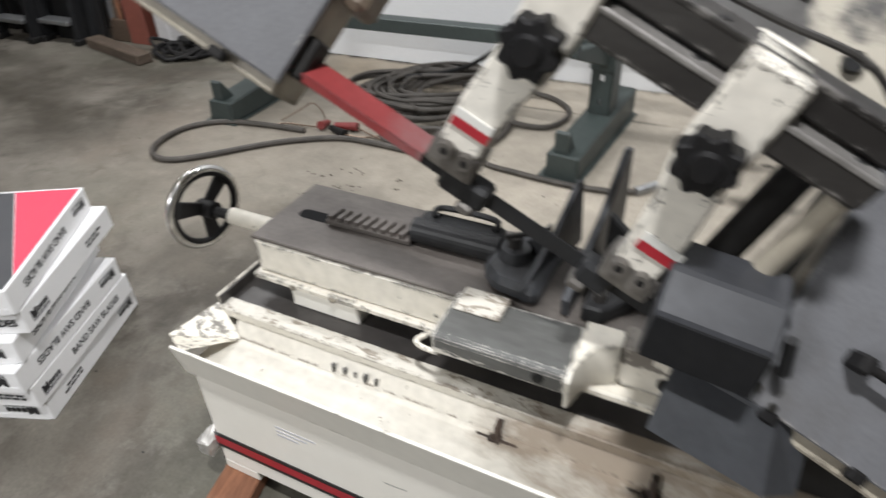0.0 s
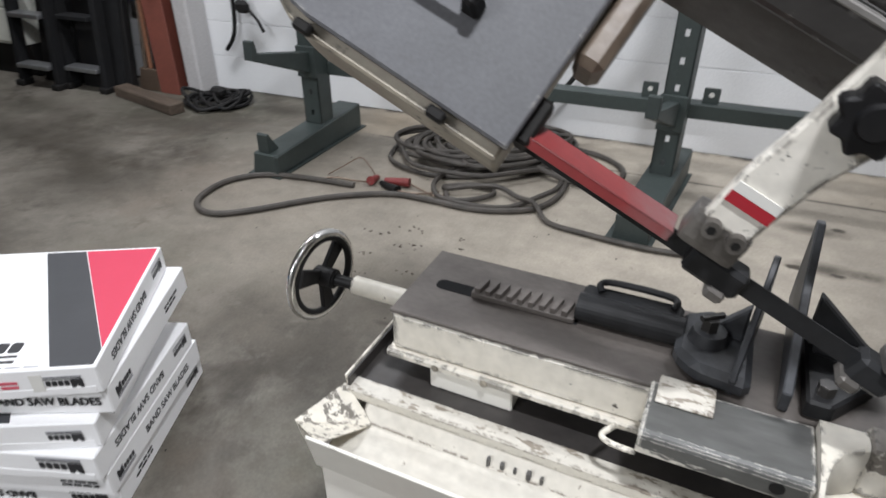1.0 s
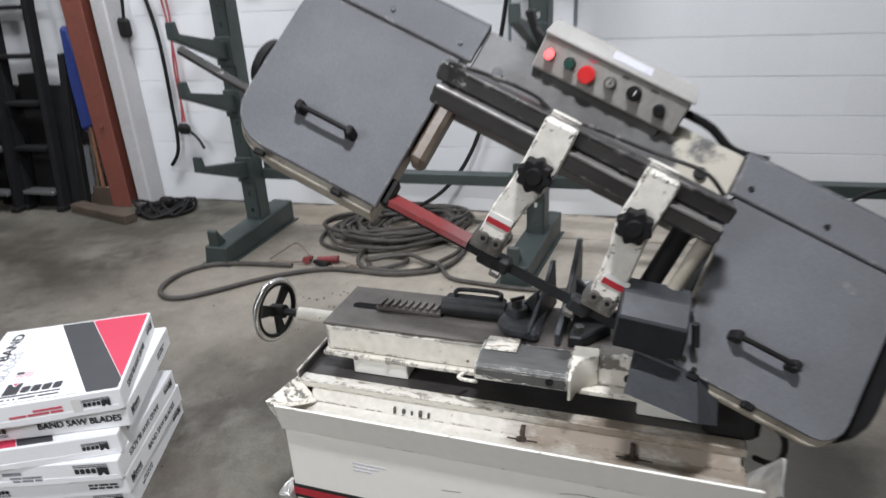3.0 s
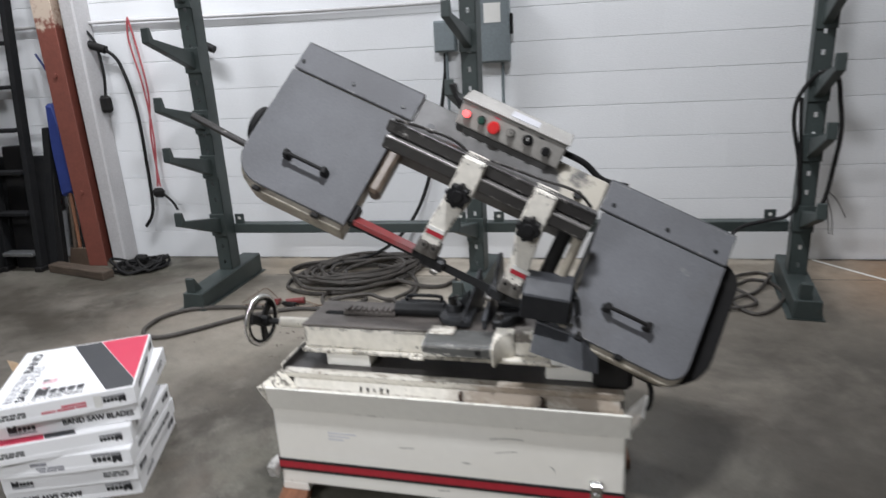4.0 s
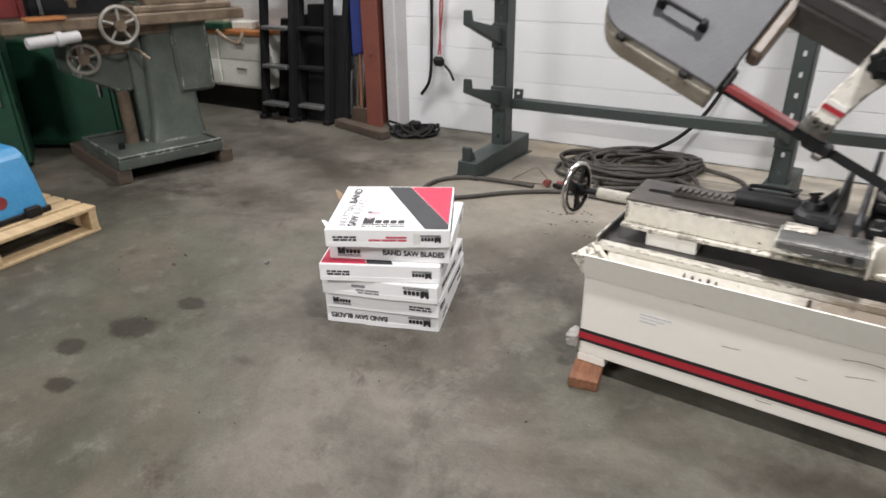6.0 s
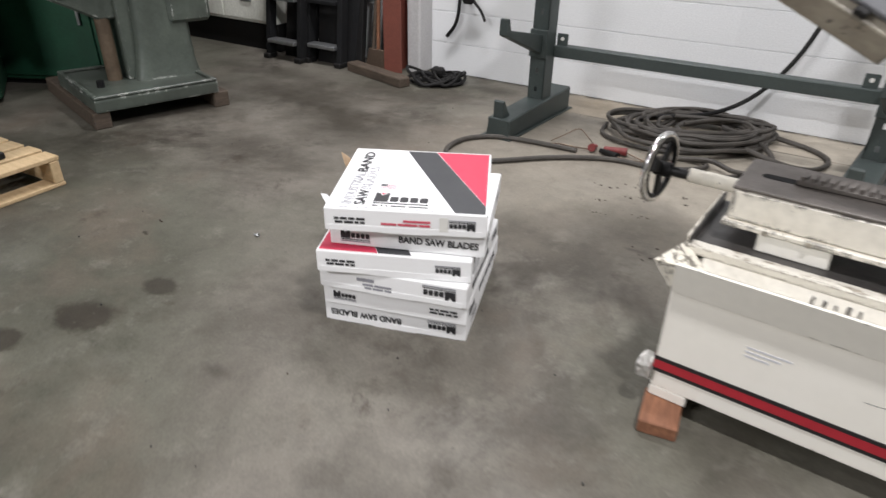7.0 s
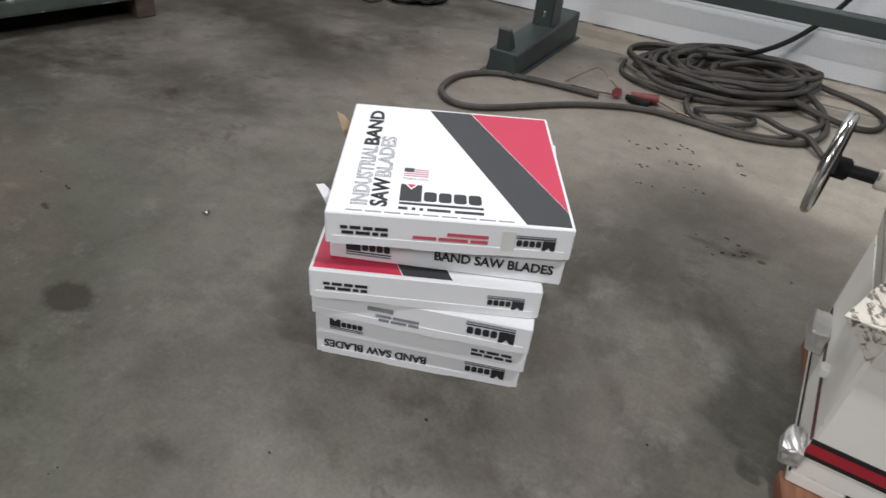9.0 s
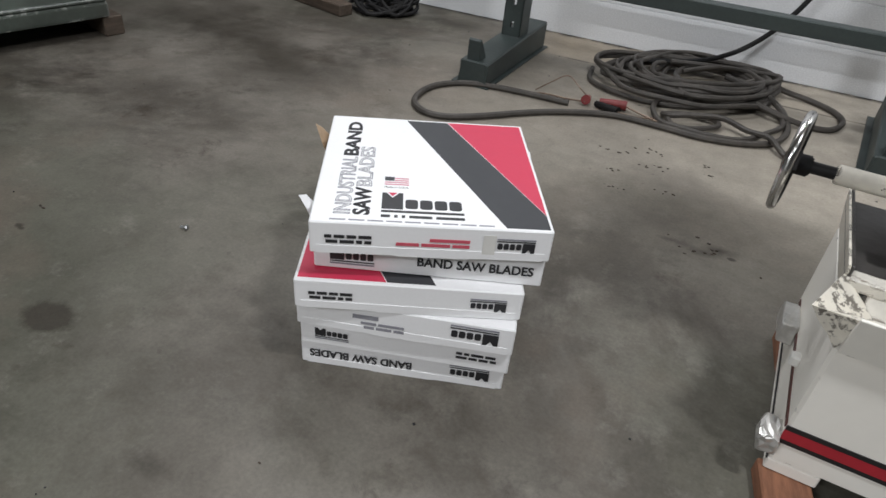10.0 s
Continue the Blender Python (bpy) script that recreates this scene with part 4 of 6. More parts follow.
part("moving_jaw", prism([(0.20, 0.545), (0.195, 0.575), (0.30, 0.625), (0.375, 0.683), (0.388, 0.68), (0.40, 0.60), (0.41, 0.545)], 0.600, 0.610, "x", swivel(0.605, 0.39, -9), bevel=0.002), JAWGREY, vise)
part("fixed_jaw", prism([(0.20, 0.545), (0.195, 0.58), (0.36, 0.640), (0.468, 0.708), (0.487, 0.705), (0.50, 0.60), (0.50, 0.545)], 0.652, 0.665, "x", swivel(0.658, 0.48, -3), bevel=0.002), JAWGREY, vise)
part("jaw_foot", prism([(0.668, 0.20), (0.70, 0.20), (0.76, 0.28), (0.76, 0.36), (0.668, 0.37)], 0.545, 0.575, "z", bevel=0.004), DARK, vise)
part("jaw_brace", prism([(0.668, 0.575), (0.668, 0.66), (0.76, 0.575)], 0.33, 0.35, "y", bevel=0.003), DARK, vise)
part("jaw_bar", cyl((0.675, 0.30, 0.60), (0.78, 0.30, 0.585), 0.014, seg=14), DARK, vise, smooth=True)
part("jaw_bolt", cyl((0.69, 0.225, 0.574), (0.69, 0.225, 0.592), 0.012, seg=6), BARSTEEL, vise)
wheel = part("handwheel", torus((-0.145, 0.25, 0.517), (1, -0.12, 0), 0.082, 0.0088, bm=None), CHROME, saw, "chrome-rimmed vise handwheel", smooth=True)
part("wheel_hub", cyl((-0.158, 0.25, 0.515), (-0.112, 0.25, 0.515), 0.019, seg=20, bevel=0.003), BLACK, wheel, smooth=True)
part("inner_rim", torus((-0.142, 0.25, 0.517), (1, -0.12, 0), 0.074, 0.0065), BLACK, wheel, smooth=True)
for k in range(3):
    a = radians(35 + 120 * k)
    dy, dz = math.cos(a), math.sin(a)
    bm = prism([(-0.012, 0.012), (0.012, 0.012), (0.018, 0.074), (-0.018, 0.074)], -0.005, 0.005, "x", bevel=0.002)
    bm.transform(Matrix.Translation((-0.143, 0.25, 0.515)) @ Matrix.Rotation(math.atan2(-dy, dz), 4, "X"))
    part("spoke", bm, BLACK, wheel)
part("screw_shaft", cyl((-0.115, 0.25, 0.515), (-0.06, 0.25, 0.515), 0.011), DARK, saw, smooth=True)
part("screw_sleeve", cyl((-0.072, 0.25, 0.515), (0.052, 0.25, 0.515), 0.0175, seg=24, bevel=0.002), CREAM, saw, "cream painted screw sleeve", smooth=True)

# --- head: covers, beam, bars, guides
lc = part("blade_wheel_cover", prism(rounded(-0.530, -0.150, -0.018, 0.360, (0.095, 0.004, 0.004, 0.004)), 0.0, 0.014, "y", HM, bevel=0.003), HOOD, saw, "grey painted idler wheel cover door")
lb = part("wheel_housing", prism(rounded(-0.524, -0.156, -0.034, 0.46, (0.095, 0.004, 0.004, 0.004)), 0.018, 0.11, "y", HM, bevel=0.003), HOUSING, saw)
part("cover_strip", box(-0.530, -0.128, 0.0, 0.014, 0.366, 0.462, HM, 0.003), HOOD, lb, "grey painted hinge strip")
part("cover_top", box(-0.530, -0.128, 0.002, 0.112, 0.462, 0.467, HM, 0.002), HOOD, lb)
part("housing_edge", box(-0.150, -0.112, 0.018, 0.09, 0.115, 0.30, HM, 0.010), BROWNCAST, lb, "oily brown casting edge")
part("guard_hinge", box(-0.155, -0.134, 0.018, 0.06, 0.0, 0.06, HM, 0.004), BLACK, lb)
rc = part("blade_wheel_cover", prism([(0.503, 0.360), (0.540, -0.012)] + rounded(0.5, 0.888, -0.012, 0.360, (0, 0.055, 0.004, 0))[1:-1], 0.0, 0.014, "y", HM, bevel=0.002), HOOD, saw, "grey painted drive wheel cover door")
rb = part("wheel_housing", prism(rounded(0.520, 0.960, -0.012, 0.40, (0.01, 0.12, 0.07, 0.01)), 0.05, 0.15, "y", HM, bevel=0.004), BLACK, saw, "black drive wheel housing")
part("cover_strip", box(0.492, 0.888, 0.0, 0.014, 0.366, 0.466, HM, 0.003), HOOD, rb, "grey painted hinge strip")
part("cover_top", box(0.492, 0.888, 0.002, 0.13, 0.466, 0.471, HM, 0.002), HOOD, rb)
part("cover_end", box(0.882, 0.888, 0.014, 0.13, 0.362, 0.466, HM, 0.002), HOOD, rb)
part("cover_frame", prism(rounded(0.520, 0.890, -0.030, 0.360, (0.01, 0.06, 0.01, 0.01)), 0.016, 0.048, "y", HM, bevel=0.003), HOUSING, rb)
for s0, par in ((-0.395, lc), (0.618, rc)):
    h = part("handle", tube([(s0 - 0.006, -0.030, 0.094), (s0 + 0.03, -0.033, 0.094), (s0 + 0.092, -0.033, 0.094), (s0 + 0.128, -0.030, 0.094)], 0.0058, 10, 4, m=HM), BLACK, par, "black pull handle", smooth=True)
    for ds in (0, 0.122):
        part("handle_foot", prism([(s0 + ds - 0.013, 0.0), (s0 + ds + 0.013, 0.0), (s0 + ds + 0.008, -0.037), (s0 + ds - 0.008, -0.037)], 0.083, 0.106, "z", HM, 0.004), BLACK, h)
for s0, w0, par in ((-0.512, 0.395, lb), (-0.339, 0.395, lb), (-0.17, 0.395, lb), (0.525, 0.393, rb), (0.695, 0.393, rb), (0.845, 0.395, rb)):
    part("screw_head", cyl((s0, -0.004, w0), (s0, 0.001, w0), 0.006, seg=12, m=HM), DARK, par)
for s0, w0 in ((-0.43, -0.024), (-0.24, -0.022)):
    part("door_catch", box(s0 - 0.012, s0 + 0.012, -0.004, 0.012, w0 - 0.014, w0, HM, 0.003), BLACK, lc)
for s0 in (0.70, 0.58):
    part("door_catch", box(s0 - 0.012, s0 + 0.012, -0.004, 0.012, -0.024, -0.008, HM, 0.003), BLACK, rc)
for s0, w0 in ((0.548, 0.006), (0.575, -0.004)):
    part("door_bolt", cyl((s0, -0.006, w0), (s0, 0.0, w0), 0.006, seg=10, m=HM), CHROME, rc)
beam = part("head_beam", box(-0.126, 0.490, 0.002, 0.12, 0.270, 0.455, HM, 0.006), GREASY, saw, "grey and cream head casting darkened with grease")
for s0, w0 in ((-0.064, 0.368), (0.416, 0.372)):
    part("beam_bolt", cyl((s0, -0.010, w0), (s0, 0.006, w0), 0.013, seg=8, m=HM), DARK, beam)
for nm, a, b, n0, n1, v0, v1, mt in (("guide_bar", -0.148, 0.478, 1.226, 1.262, 0.125, 0.175, BARSTEEL), ("guide_bar", -0.138, 0.474, 1.184, 1.222, 0.105, 0.165, BARSTEEL)):
    g = part(nm, box(a, b, v0, v1, n0, n1, BM, 0.005), mt, saw, "scuffed steel guide bar")
    # Lower bar's pale strip paints the light caught on its rubbed top.
    part("edge_strip", box(a + 0.004, b - 0.004, v0 - 0.0012, v0 + (0.024 if n1 < 1.24 else 0.008), n1 - 0.006, n1 + 0.0012, BM, 0.0015), EDGESTEEL if n1 < 1.24 else BARSTEEL, g)
    for k in range(4):
        s0 = a + 0.03 + k * (b - a - 0.06) / 3
        part("bar_screw", cyl((s0, (v0 + v1) / 2 - 0.01, n1 - 0.002), (s0, (v0 + v1) / 2 - 0.01, n1 + 0.002), 0.006, seg=10, m=BM), DARK, g)
STAR = [((0.0325 + 0.0042 * math.cos(8 * a)) * math.cos(a), (0.0325 + 0.0042 * math.cos(8 * a)) * math.sin(a)) for a in (2 * math.pi * k / 48 for k in range(48))]
for c, g in ((0.118, 1), (0.328, -1)):
    outline = [(c - 0.034 * g, 1.262), (c + 0.034 * g, 1.262), (c + 0.035 * g, 1.175), (c + 0.030 * g, 1.128), (c + 0.016 * g, 1.085), (c + 0.008 * g, 1.03), (c + 0.004 * g, 0.985), (c - 0.052 * g, 0.985), (c - 0.050 * g, 1.055), (c - 0.040 * g, 1.12), (c - 0.036 * g, 1.175)]
    arm = part("guide_arm", prism(outline[::g], 0.098, 0.118, "y", BM, bevel=0.004), ARMPAINT, saw, "cream blade guide arm with chipped edges")
    part("arm_clamp", box(c - 0.034, c + 0.034, 0.1185, 0.19, 1.19, 1.262, BM, 0.004), ARMPAINT, arm)
    knob = part("knob", prism([(c - 0.002 + u, 1.160 + w) for u, w in STAR], 0.064, 0.092, "y", BM, bevel=0.003), BLACK, arm, "black star knob")
    part("knob_boss", cyl((c - 0.002, 0.058, 1.160), (c - 0.002, 0.066, 1.160), 0.015, 0.019, 18, m=BM), BLACK, knob, smooth=True)
    part("knob_stud", cyl((c - 0.002, 0.091, 1.160), (c - 0.002, 0.099, 1.160), 0.014, seg=16, m=BM), TOOLSTEEL, knob)
    part("red_label", box(c - 0.022 - 0.026 * g, c + 0.030 - 0.026 * g, 0.0955, 0.098, 1.018, 1.031, BM, 0), STRIPE_RED, arm, "red and white warning label")
    part("label_strip", box(c - 0.022 - 0.026 * g, c + 0.030 - 0.026 * g, 0.0958, 0.098, 1.0315, 1.043, BM, 0), LABEL, arm)
    gd = part("guide_block", box(c - 0.035 - 0.025 * g, c + 0.035 - 0.025 * g, 0.097, 0.145, 0.950, 0.992, BM, 0.010, segs=2), TOOLSTEEL, arm, "oily steel blade guide block")
    part("guide_jaw", box(c - 0.030 - 0.002 * g, c + 0.030 + 0.010 * g, 0.104, 0.140, 0.916, 0.952, BM, 0.006), DARK, gd)
    part("jaw_cap", box(c - 0.012 + 0.018 * g, c + 0.012 + 0.018 * g, 0.098, 0.134, 0.906, 0.922, BM, 0.004), TOOLSTEEL, gd)
    for k in (-0.015 - 0.022 * g, 0.015 - 0.022 * g):
        part("guide_screw", cyl((c + k, 0.086, 0.985), (c + k, 0.098, 0.985), 0.0105, seg=14, m=BM), TOOLSTEEL, gd)
        part("screw_socket", cyl((c + k, 0.0855, 0.985), (c + k, 0.087, 0.985), 0.0055, seg=6, m=BM), BLACK, gd)
part("blade", box(-0.14, 0.50, 0.122, 0.1245, 0.922, 0.946, BM, 0), DARK, saw, "dark toothed saw blade")
guard = part("blade_guard", box(-0.158, 0.056, 0.102, 0.105, 0.937, 0.951, BM, 0.001), RED, saw, "red sheet metal blade guard")
part("guard_top", box(-0.158, 0.056, 0.102, 0.148, 0.948, 0.951, BM, 0.001), RED, guard)
part("guard_back", box(-0.158, 0.056, 0.145, 0.148, 0.922, 0.951, BM, 0.001), RED, guard)
cb = part("control_box", box(-0.006, 0.329, 0.315, 0.42, 1.290, 1.366, BM, 0.010, segs=3), PANEL, saw, "grey control box with push buttons")
part("box_lid", prism([(0.308, 1.366), (0.308, 1.371), (0.405, 1.386), (0.43, 1.386), (0.43, 1.366)], -0.008, 0.334, "x", BM, bevel=0.002), PANEL, cb)
part("box_bracket", box(0.02, 0.30, 0.325, 0.37, 1.268, 1.290, BM, 0.004), GREASY, cb)
part("box_hook", prism([(-0.074, 1.3785), (-0.058, 1.389), (-0.035, 1.359), (-0.008, 1.348), (-0.008, 1.321), (-0.044, 1.350)], 0.355, 0.395, "y", BM, bevel=0.003), BLACK, cb, "black bent hook beside the control box")
part("lid_label", prism([(0.33, 1.3745), (0.33, 1.3765), (0.385, 1.385), (0.385, 1.383)], 0.14, 0.23, "x", BM), INK_FAINT, cb)
for s0, n0, r0, rim, mt, nm, lab in ((0.020, 1.331, 0.0105, 0.0125, LIT, "pilot_light", "lit red pilot light"), (0.067, 1.330, 0.0105, 0.0135, BUTTON_GREEN, "start_button", "dark green start button"), (0.109, 1.326, 0.0185, 0.015, BUTTON_RED, "stop_button", "red mushroom stop button"), (0.161, 1.331, 0.0085, 0.0140, PANEL, "selector", ""), (0.215, 1.333, 0.0115, 0.0165, BLACK, "speed_knob", "black knob with a white pointer"), (0.277, 1.325, 0.0125, 0.0135, BLACK, "key_switch", "")):
    bt = part(nm, cyl((s0, 0.296, n0), (s0, 0.316, n0), r0, seg=20, bevel=0.003, m=BM), mt, cb, lab, smooth=True)
    part("bezel", cyl((s0, 0.3085, n0), (s0, 0.316, n0), rim - 0.002, rim, 24, m=BM), BLACK if nm in ("speed_knob", "start_button", "key_switch") else TOOLSTEEL, bt, smooth=True)
    if nm in ("speed_knob", "selector"):
        part("pointer", box(s0 - 0.0015, s0 + 0.0015, 0.2952, 0.2965, n0, n0 + r0 * 0.85, BM, 0), LABEL if nm == "speed_knob" else BLACK, bt)
for s0 in (0.109, 0.185, 0.25):
    part("panel_mark", box(s0 - 0.008, s0 + 0.008, 0.314, 0.316, 1.353, 1.357, BM, 0), INK_RED if s0 < 0.12 else INK, cb)
part("power_conduit", tube([(0.325, 0.40, 1.33), (0.40, 0.41, 1.325), (0.47, 0.42, 1.30), (0.55, 0.44, 1.31)], 0.010, 10, m=BM), BLACK, saw, "black flexible conduit", smooth=True)
part("control_wire", tube([(-0.13, 0.115, 1.268), (-0.05, 0.14, 1.275), (0.04, 0.16, 1.275), (0.10, 0.17, 1.255), (0.17, 0.19, 1.262), (0.30, 0.2, 1.27), (0.40, 0.2, 1.28), (0.46, 0.21, 1.255)], 0.0045, 8, m=BM), BARSTEEL, saw, smooth=True)
part("lift_handle", tube([(-0.50, 0.06, 0.09), (-0.60, 0.055, 0.092), (-0.74, 0.05, 0.098)], 0.011, 10, m=HM), BARSTEEL, saw, "round steel lifting handle", smooth=True)
tw = part("tension_wheel", cyl((-0.562, 0.07, 0.17), (-0.535, 0.07, 0.17), 0.060, seg=28, bevel=0.006, m=HM), BLACK, saw, "dark blade tension handwheel", smooth=True)
part("tension_shaft", cyl((-0.54, 0.07, 0.17), (-0.505, 0.07, 0.17), 0.012, m=HM), BARSTEEL, tw, smooth=True)

# --- drive side under the head
GB = pose(0.842, 0, 0.695, 0, 8, 0)
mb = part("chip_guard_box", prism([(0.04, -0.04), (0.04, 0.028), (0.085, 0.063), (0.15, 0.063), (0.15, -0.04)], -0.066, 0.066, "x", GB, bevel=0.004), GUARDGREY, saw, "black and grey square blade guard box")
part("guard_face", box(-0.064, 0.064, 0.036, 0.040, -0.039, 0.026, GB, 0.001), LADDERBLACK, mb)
bm = bmesh.new()
bm.faces.new([bm.verts.new(q) for q in ((0.815, 0.076, 0.637), (0.940, 0.076, 0.594), (0.945, 0.006, 0.530), (0.802, 0.012, 0.574))])
bmesh.ops.solidify(bm, geom=bm.faces[:], thickness=0.004)
gp = part("guard_plate", bm, SHADEGREY, saw, "bent grey sheet guard plate")
part("plate_flange", prism([(0.815, 0.634), (0.940, 0.591), (0.942, 0.597), (0.817, 0.640)], 0.072, 0.098, "y"), SHADEGREY, gp)
bm = bmesh.new()
bm.faces.new([bm.verts.new(q) for q in ((0.940, 0.078, 0.594), (0.985, 0.11, 0.575), (0.985, 0.05, 0.50), (0.945, 0.008, 0.530))])
bmesh.ops.solidify(bm, geom=bm.faces[:], thickness=0.004)
part("plate_return", bm, SHADEGREY, gp)
part("pivot_casting", box(0.97, 1.085, 0.13, 0.40, 0.404, 0.60, bevel=0.015), BLACK, saw, "black oily pivot casting")
part("lift_cylinder", cyl((0.815, 0.17, 0.70), (0.892, 0.17, 0.875), 0.021, seg=18), BLACK, saw, "black lift cylinder", smooth=True)
part("support_rod", cyl((0.862, 0.150, 0.700), (0.930, 0.132, 0.868), 0.0145, seg=14, bevel=0.002), HOUSING, saw, "stained cream support rod", smooth=True)
part("cylinder_rod", cyl((0.90, 0.14, 0.72), (0.93, 0.14, 0.66), 0.012), DARK, saw, smooth=True)
part("brush_bolt", cyl((0.925, 0.08, 0.71), (0.93, 0.08, 0.66), 0.008), DARK, saw, smooth=True)
part("coolant_hose", tube([(1.07, 0.2, 0.47), (1.11, 0.16, 0.46), (1.135, 0.14, 0.41), (1.13, 0.16, 0.34), (1.10, 0.22, 0.30)], 0.007, 8), BLACK, saw, "black coolant hose", smooth=True)
part("gearbox", box(0.62, 0.86, 0.14, 0.34, 0.05, 0.30, HM, 0.02, segs=2), DARK, saw)

# --- wood under the saw
wb = part("wood_block", box(-0.045, 0.045, -0.062, 0.062, 0, 0.038, bevel=0.003), BRICKWOOD)
wb.matrix_world = pose(0.147, 1.445, 0, 0, 0, 8)
tagged(wb, "orange-brown wooden block under the saw base", "wood block", "blocks under the saw")
for m in (pose(0.17, 1.87, 0, 0, 0, 4), pose(1.17, 1.80, 0, 0, 0, 3)):
    copy_thing(wb, m)
wb = part("wood_block", box(-0.062, 0.062, -0.05, 0.05, 0, 0.036, bevel=0.003), WOOD)
wb.matrix_world = pose(1.145, 1.395, 0, 0, 0, -6)
tagged(wb, "dark brown wooden block under the saw base", "wood block", "blocks under the saw")


# ================= boxes of saw blades =================
def blade_box(m, top=False, flip=False, front="word", art=False, torn=False):
    """Flat white card box; x along its front, y back, z up, front edge on y = 0."""
    W, D, H = 0.421, 0.430, 0.0650
    b = thing("blade_box", m, "white cardboard box with red corner print and torn flaps" if torn else "flat white printed cardboard box in a stack", "cardboard box", "stack of blade boxes")
    sleeve = part("carton", box(0, W, 0, D, 0.0004, H, bevel=0.0025), CARD, b)
    part("lid_flap", prism([(0.012, 0.002), (0.14, 0.002), (0.155, -0.0), (0.27, -0.0), (0.285, 0.002), (W - 0.012, 0.002), (W - 0.012, 0.018), (0.012, 0.018)] if flip else [(0.012, H - 0.002), (0.012, H - 0.022), (W - 0.012, H - 0.022), (W - 0.012, H - 0.002)], -0.0012, 0.0, "y"), CARD, sleeve)
    e = H + 0.0004
    if art:
        turn = Matrix.Identity(4) if top else Matrix.Translation((W, D, 0)) @ Matrix.Rotation(math.pi, 4, "Z")
        part("charcoal_band", prism([(0.163, D - 0.008), (0.252, D - 0.008), (W - 0.006, 0.050), (W - 0.006, 0.006), (0.338, 0.006)], H, e, "z", turn), CARD_GREY, b)
        part("red_corner", prism([(0.254, D - 0.008), (W - 0.006, D - 0.008), (W - 0.006, 0.053)], H, e, "z", turn), CARD_RED, b)
    up = Matrix(((0, -1, 0, 0), (1, 0, 0, 0), (0, 0, 1, 0), (0, 0, 0, 1)))
    if top:
        for word, x, y0, y1, bold in (("INDUSTRIAL", 0.066, 0.028, 0.238, False), ("BAND", 0.066, 0.243, 0.400, True), ("SAW", 0.099, 0.027, 0.121, True), ("BLADES", 0.099, 0.125, 0.284, False)):
            spot = Matrix.Translation((x, y0, H)) @ up
            if bold:
                lettering(word, 0.0395, spot, INK, b, offset=0.0006, length=y1 - y0, heavy=0.0015)
            else:
                lettering(word, 0.0395, spot, INK_PALE, b, outline=0.0010, length=y1 - y0)
        lettering("Made in U.S.A.", 0.0095, Matrix.Translation((0.123, 0.123, H)), INK, b, length=0.045)
        part("flag_field", box(0.123, 0.141, 0.150, 0.164, H, e, bevel=0), CARD_GREY, b)
        for k in range(4):
            part("flag_stripe", box(0.123 if k < 2 else 0.1415, 0.168, 0.1345 + 0.0075 * k, 0.1385 + 0.0075 * k, H, e, bevel=0), INK_ROSE, b)
        part("maker_mark", prism([(0.120, 0.050), (0.158, 0.050), (0.158, 0.105), (0.150, 0.105), (0.139, 0.088), (0.128, 0.105), (0.120, 0.105)], H, e, "z"), INK, b)
        part("maker_mark", prism([(0.131, 0.106), (0.147, 0.106), (0.139, 0.094)], H, e, "z"), CARD_RED, b)
        for k in range(4):
            x = 0.162 + 0.0262 * k
            part("maker_mark", prism(rounded(x, x + 0.0225, 0.053, 0.084, (0.006,) * 4, 3), H, e, "z"), INK, b)
        part("maker_mark", box(0.120, 0.266, 0.039, 0.046, H, e, bevel=0), INK, b)
        x = 0.120
        for wd in (0.016, 0.006, 0.006, 0.040, 0.050):
            part("print_bar", box(x, x + wd, 0.023, 0.031, H, e, bevel=0), INK, b)
            x += wd + 0.007
        for k in range(9):
            part("print_bar", box(0.034 + 0.032 * k, 0.061 + 0.032 * k, 0.008, 0.012, H, e, bevel=0), INK_PALE, b)
    # front face print: an upright frame, or turned over
    F = Matrix(((1, 0, 0, 0), (0, 0, 1, -0.0016), (0, 1, 0, 0), (0, 0, 0, 1)))
    if flip:
        F = Matrix.Translation((W, 0, H)) @ Matrix.Rotation(math.pi, 4, "Y") @ F

    def mark(x, z, s, F=F):
        part("maker_mark", prism([(x, z), (x + 1.1 * s, z), (x + 1.1 * s, z + s), (x + 0.8 * s, z + s), (x + 0.55 * s, z + 0.65 * s), (x + 0.3 * s, z + s), (x, z + s)], 0, 0.0004, "z", F), INK, b)
        for k in range(4):
            a = x + (1.22 + 0.55 * k) * s
            part("maker_mark", prism(rounded(a, a + 0.45 * s, z + 0.08 * s, z + 0.7 * s, (0.12 * s,) * 4, 2), 0, 0.0004, "z", F), INK, b)
        part("maker_mark", box(x, x + 3.4 * s, z - 0.18 * s, z - 0.08 * s, 0, 0.0004, F, 0), INK, b)
        part("print_bar", box(x, x + 3.4 * s, z - 0.42 * s, z - 0.28 * s, 0, 0.0004, F, 0), INK_PALE, b)

    def bars(x, z, ink, rows, F=F):
        for r, wds in enumerate(rows):
            a = x
            for wd in wds:
                part("print_bar", box(a, a + wd, z - 0.0105 * r, z - 0.0105 * r + 0.0065, 0, 0.0004, F, 0), ink, b)
                a += wd + 0.004

    if front == "word":
        mark(0.03, 0.022, 0.024)
        F2 = Matrix(((1, 0, 0, 0), (0, 0, -1, -0.0018), (0, 1, 0, 0), (0, 0, 0, 1)))
        if flip:
            F2 = Matrix.Translation((W, 0, H)) @ Matrix.Rotation(math.pi, 4, "Y") @ F2
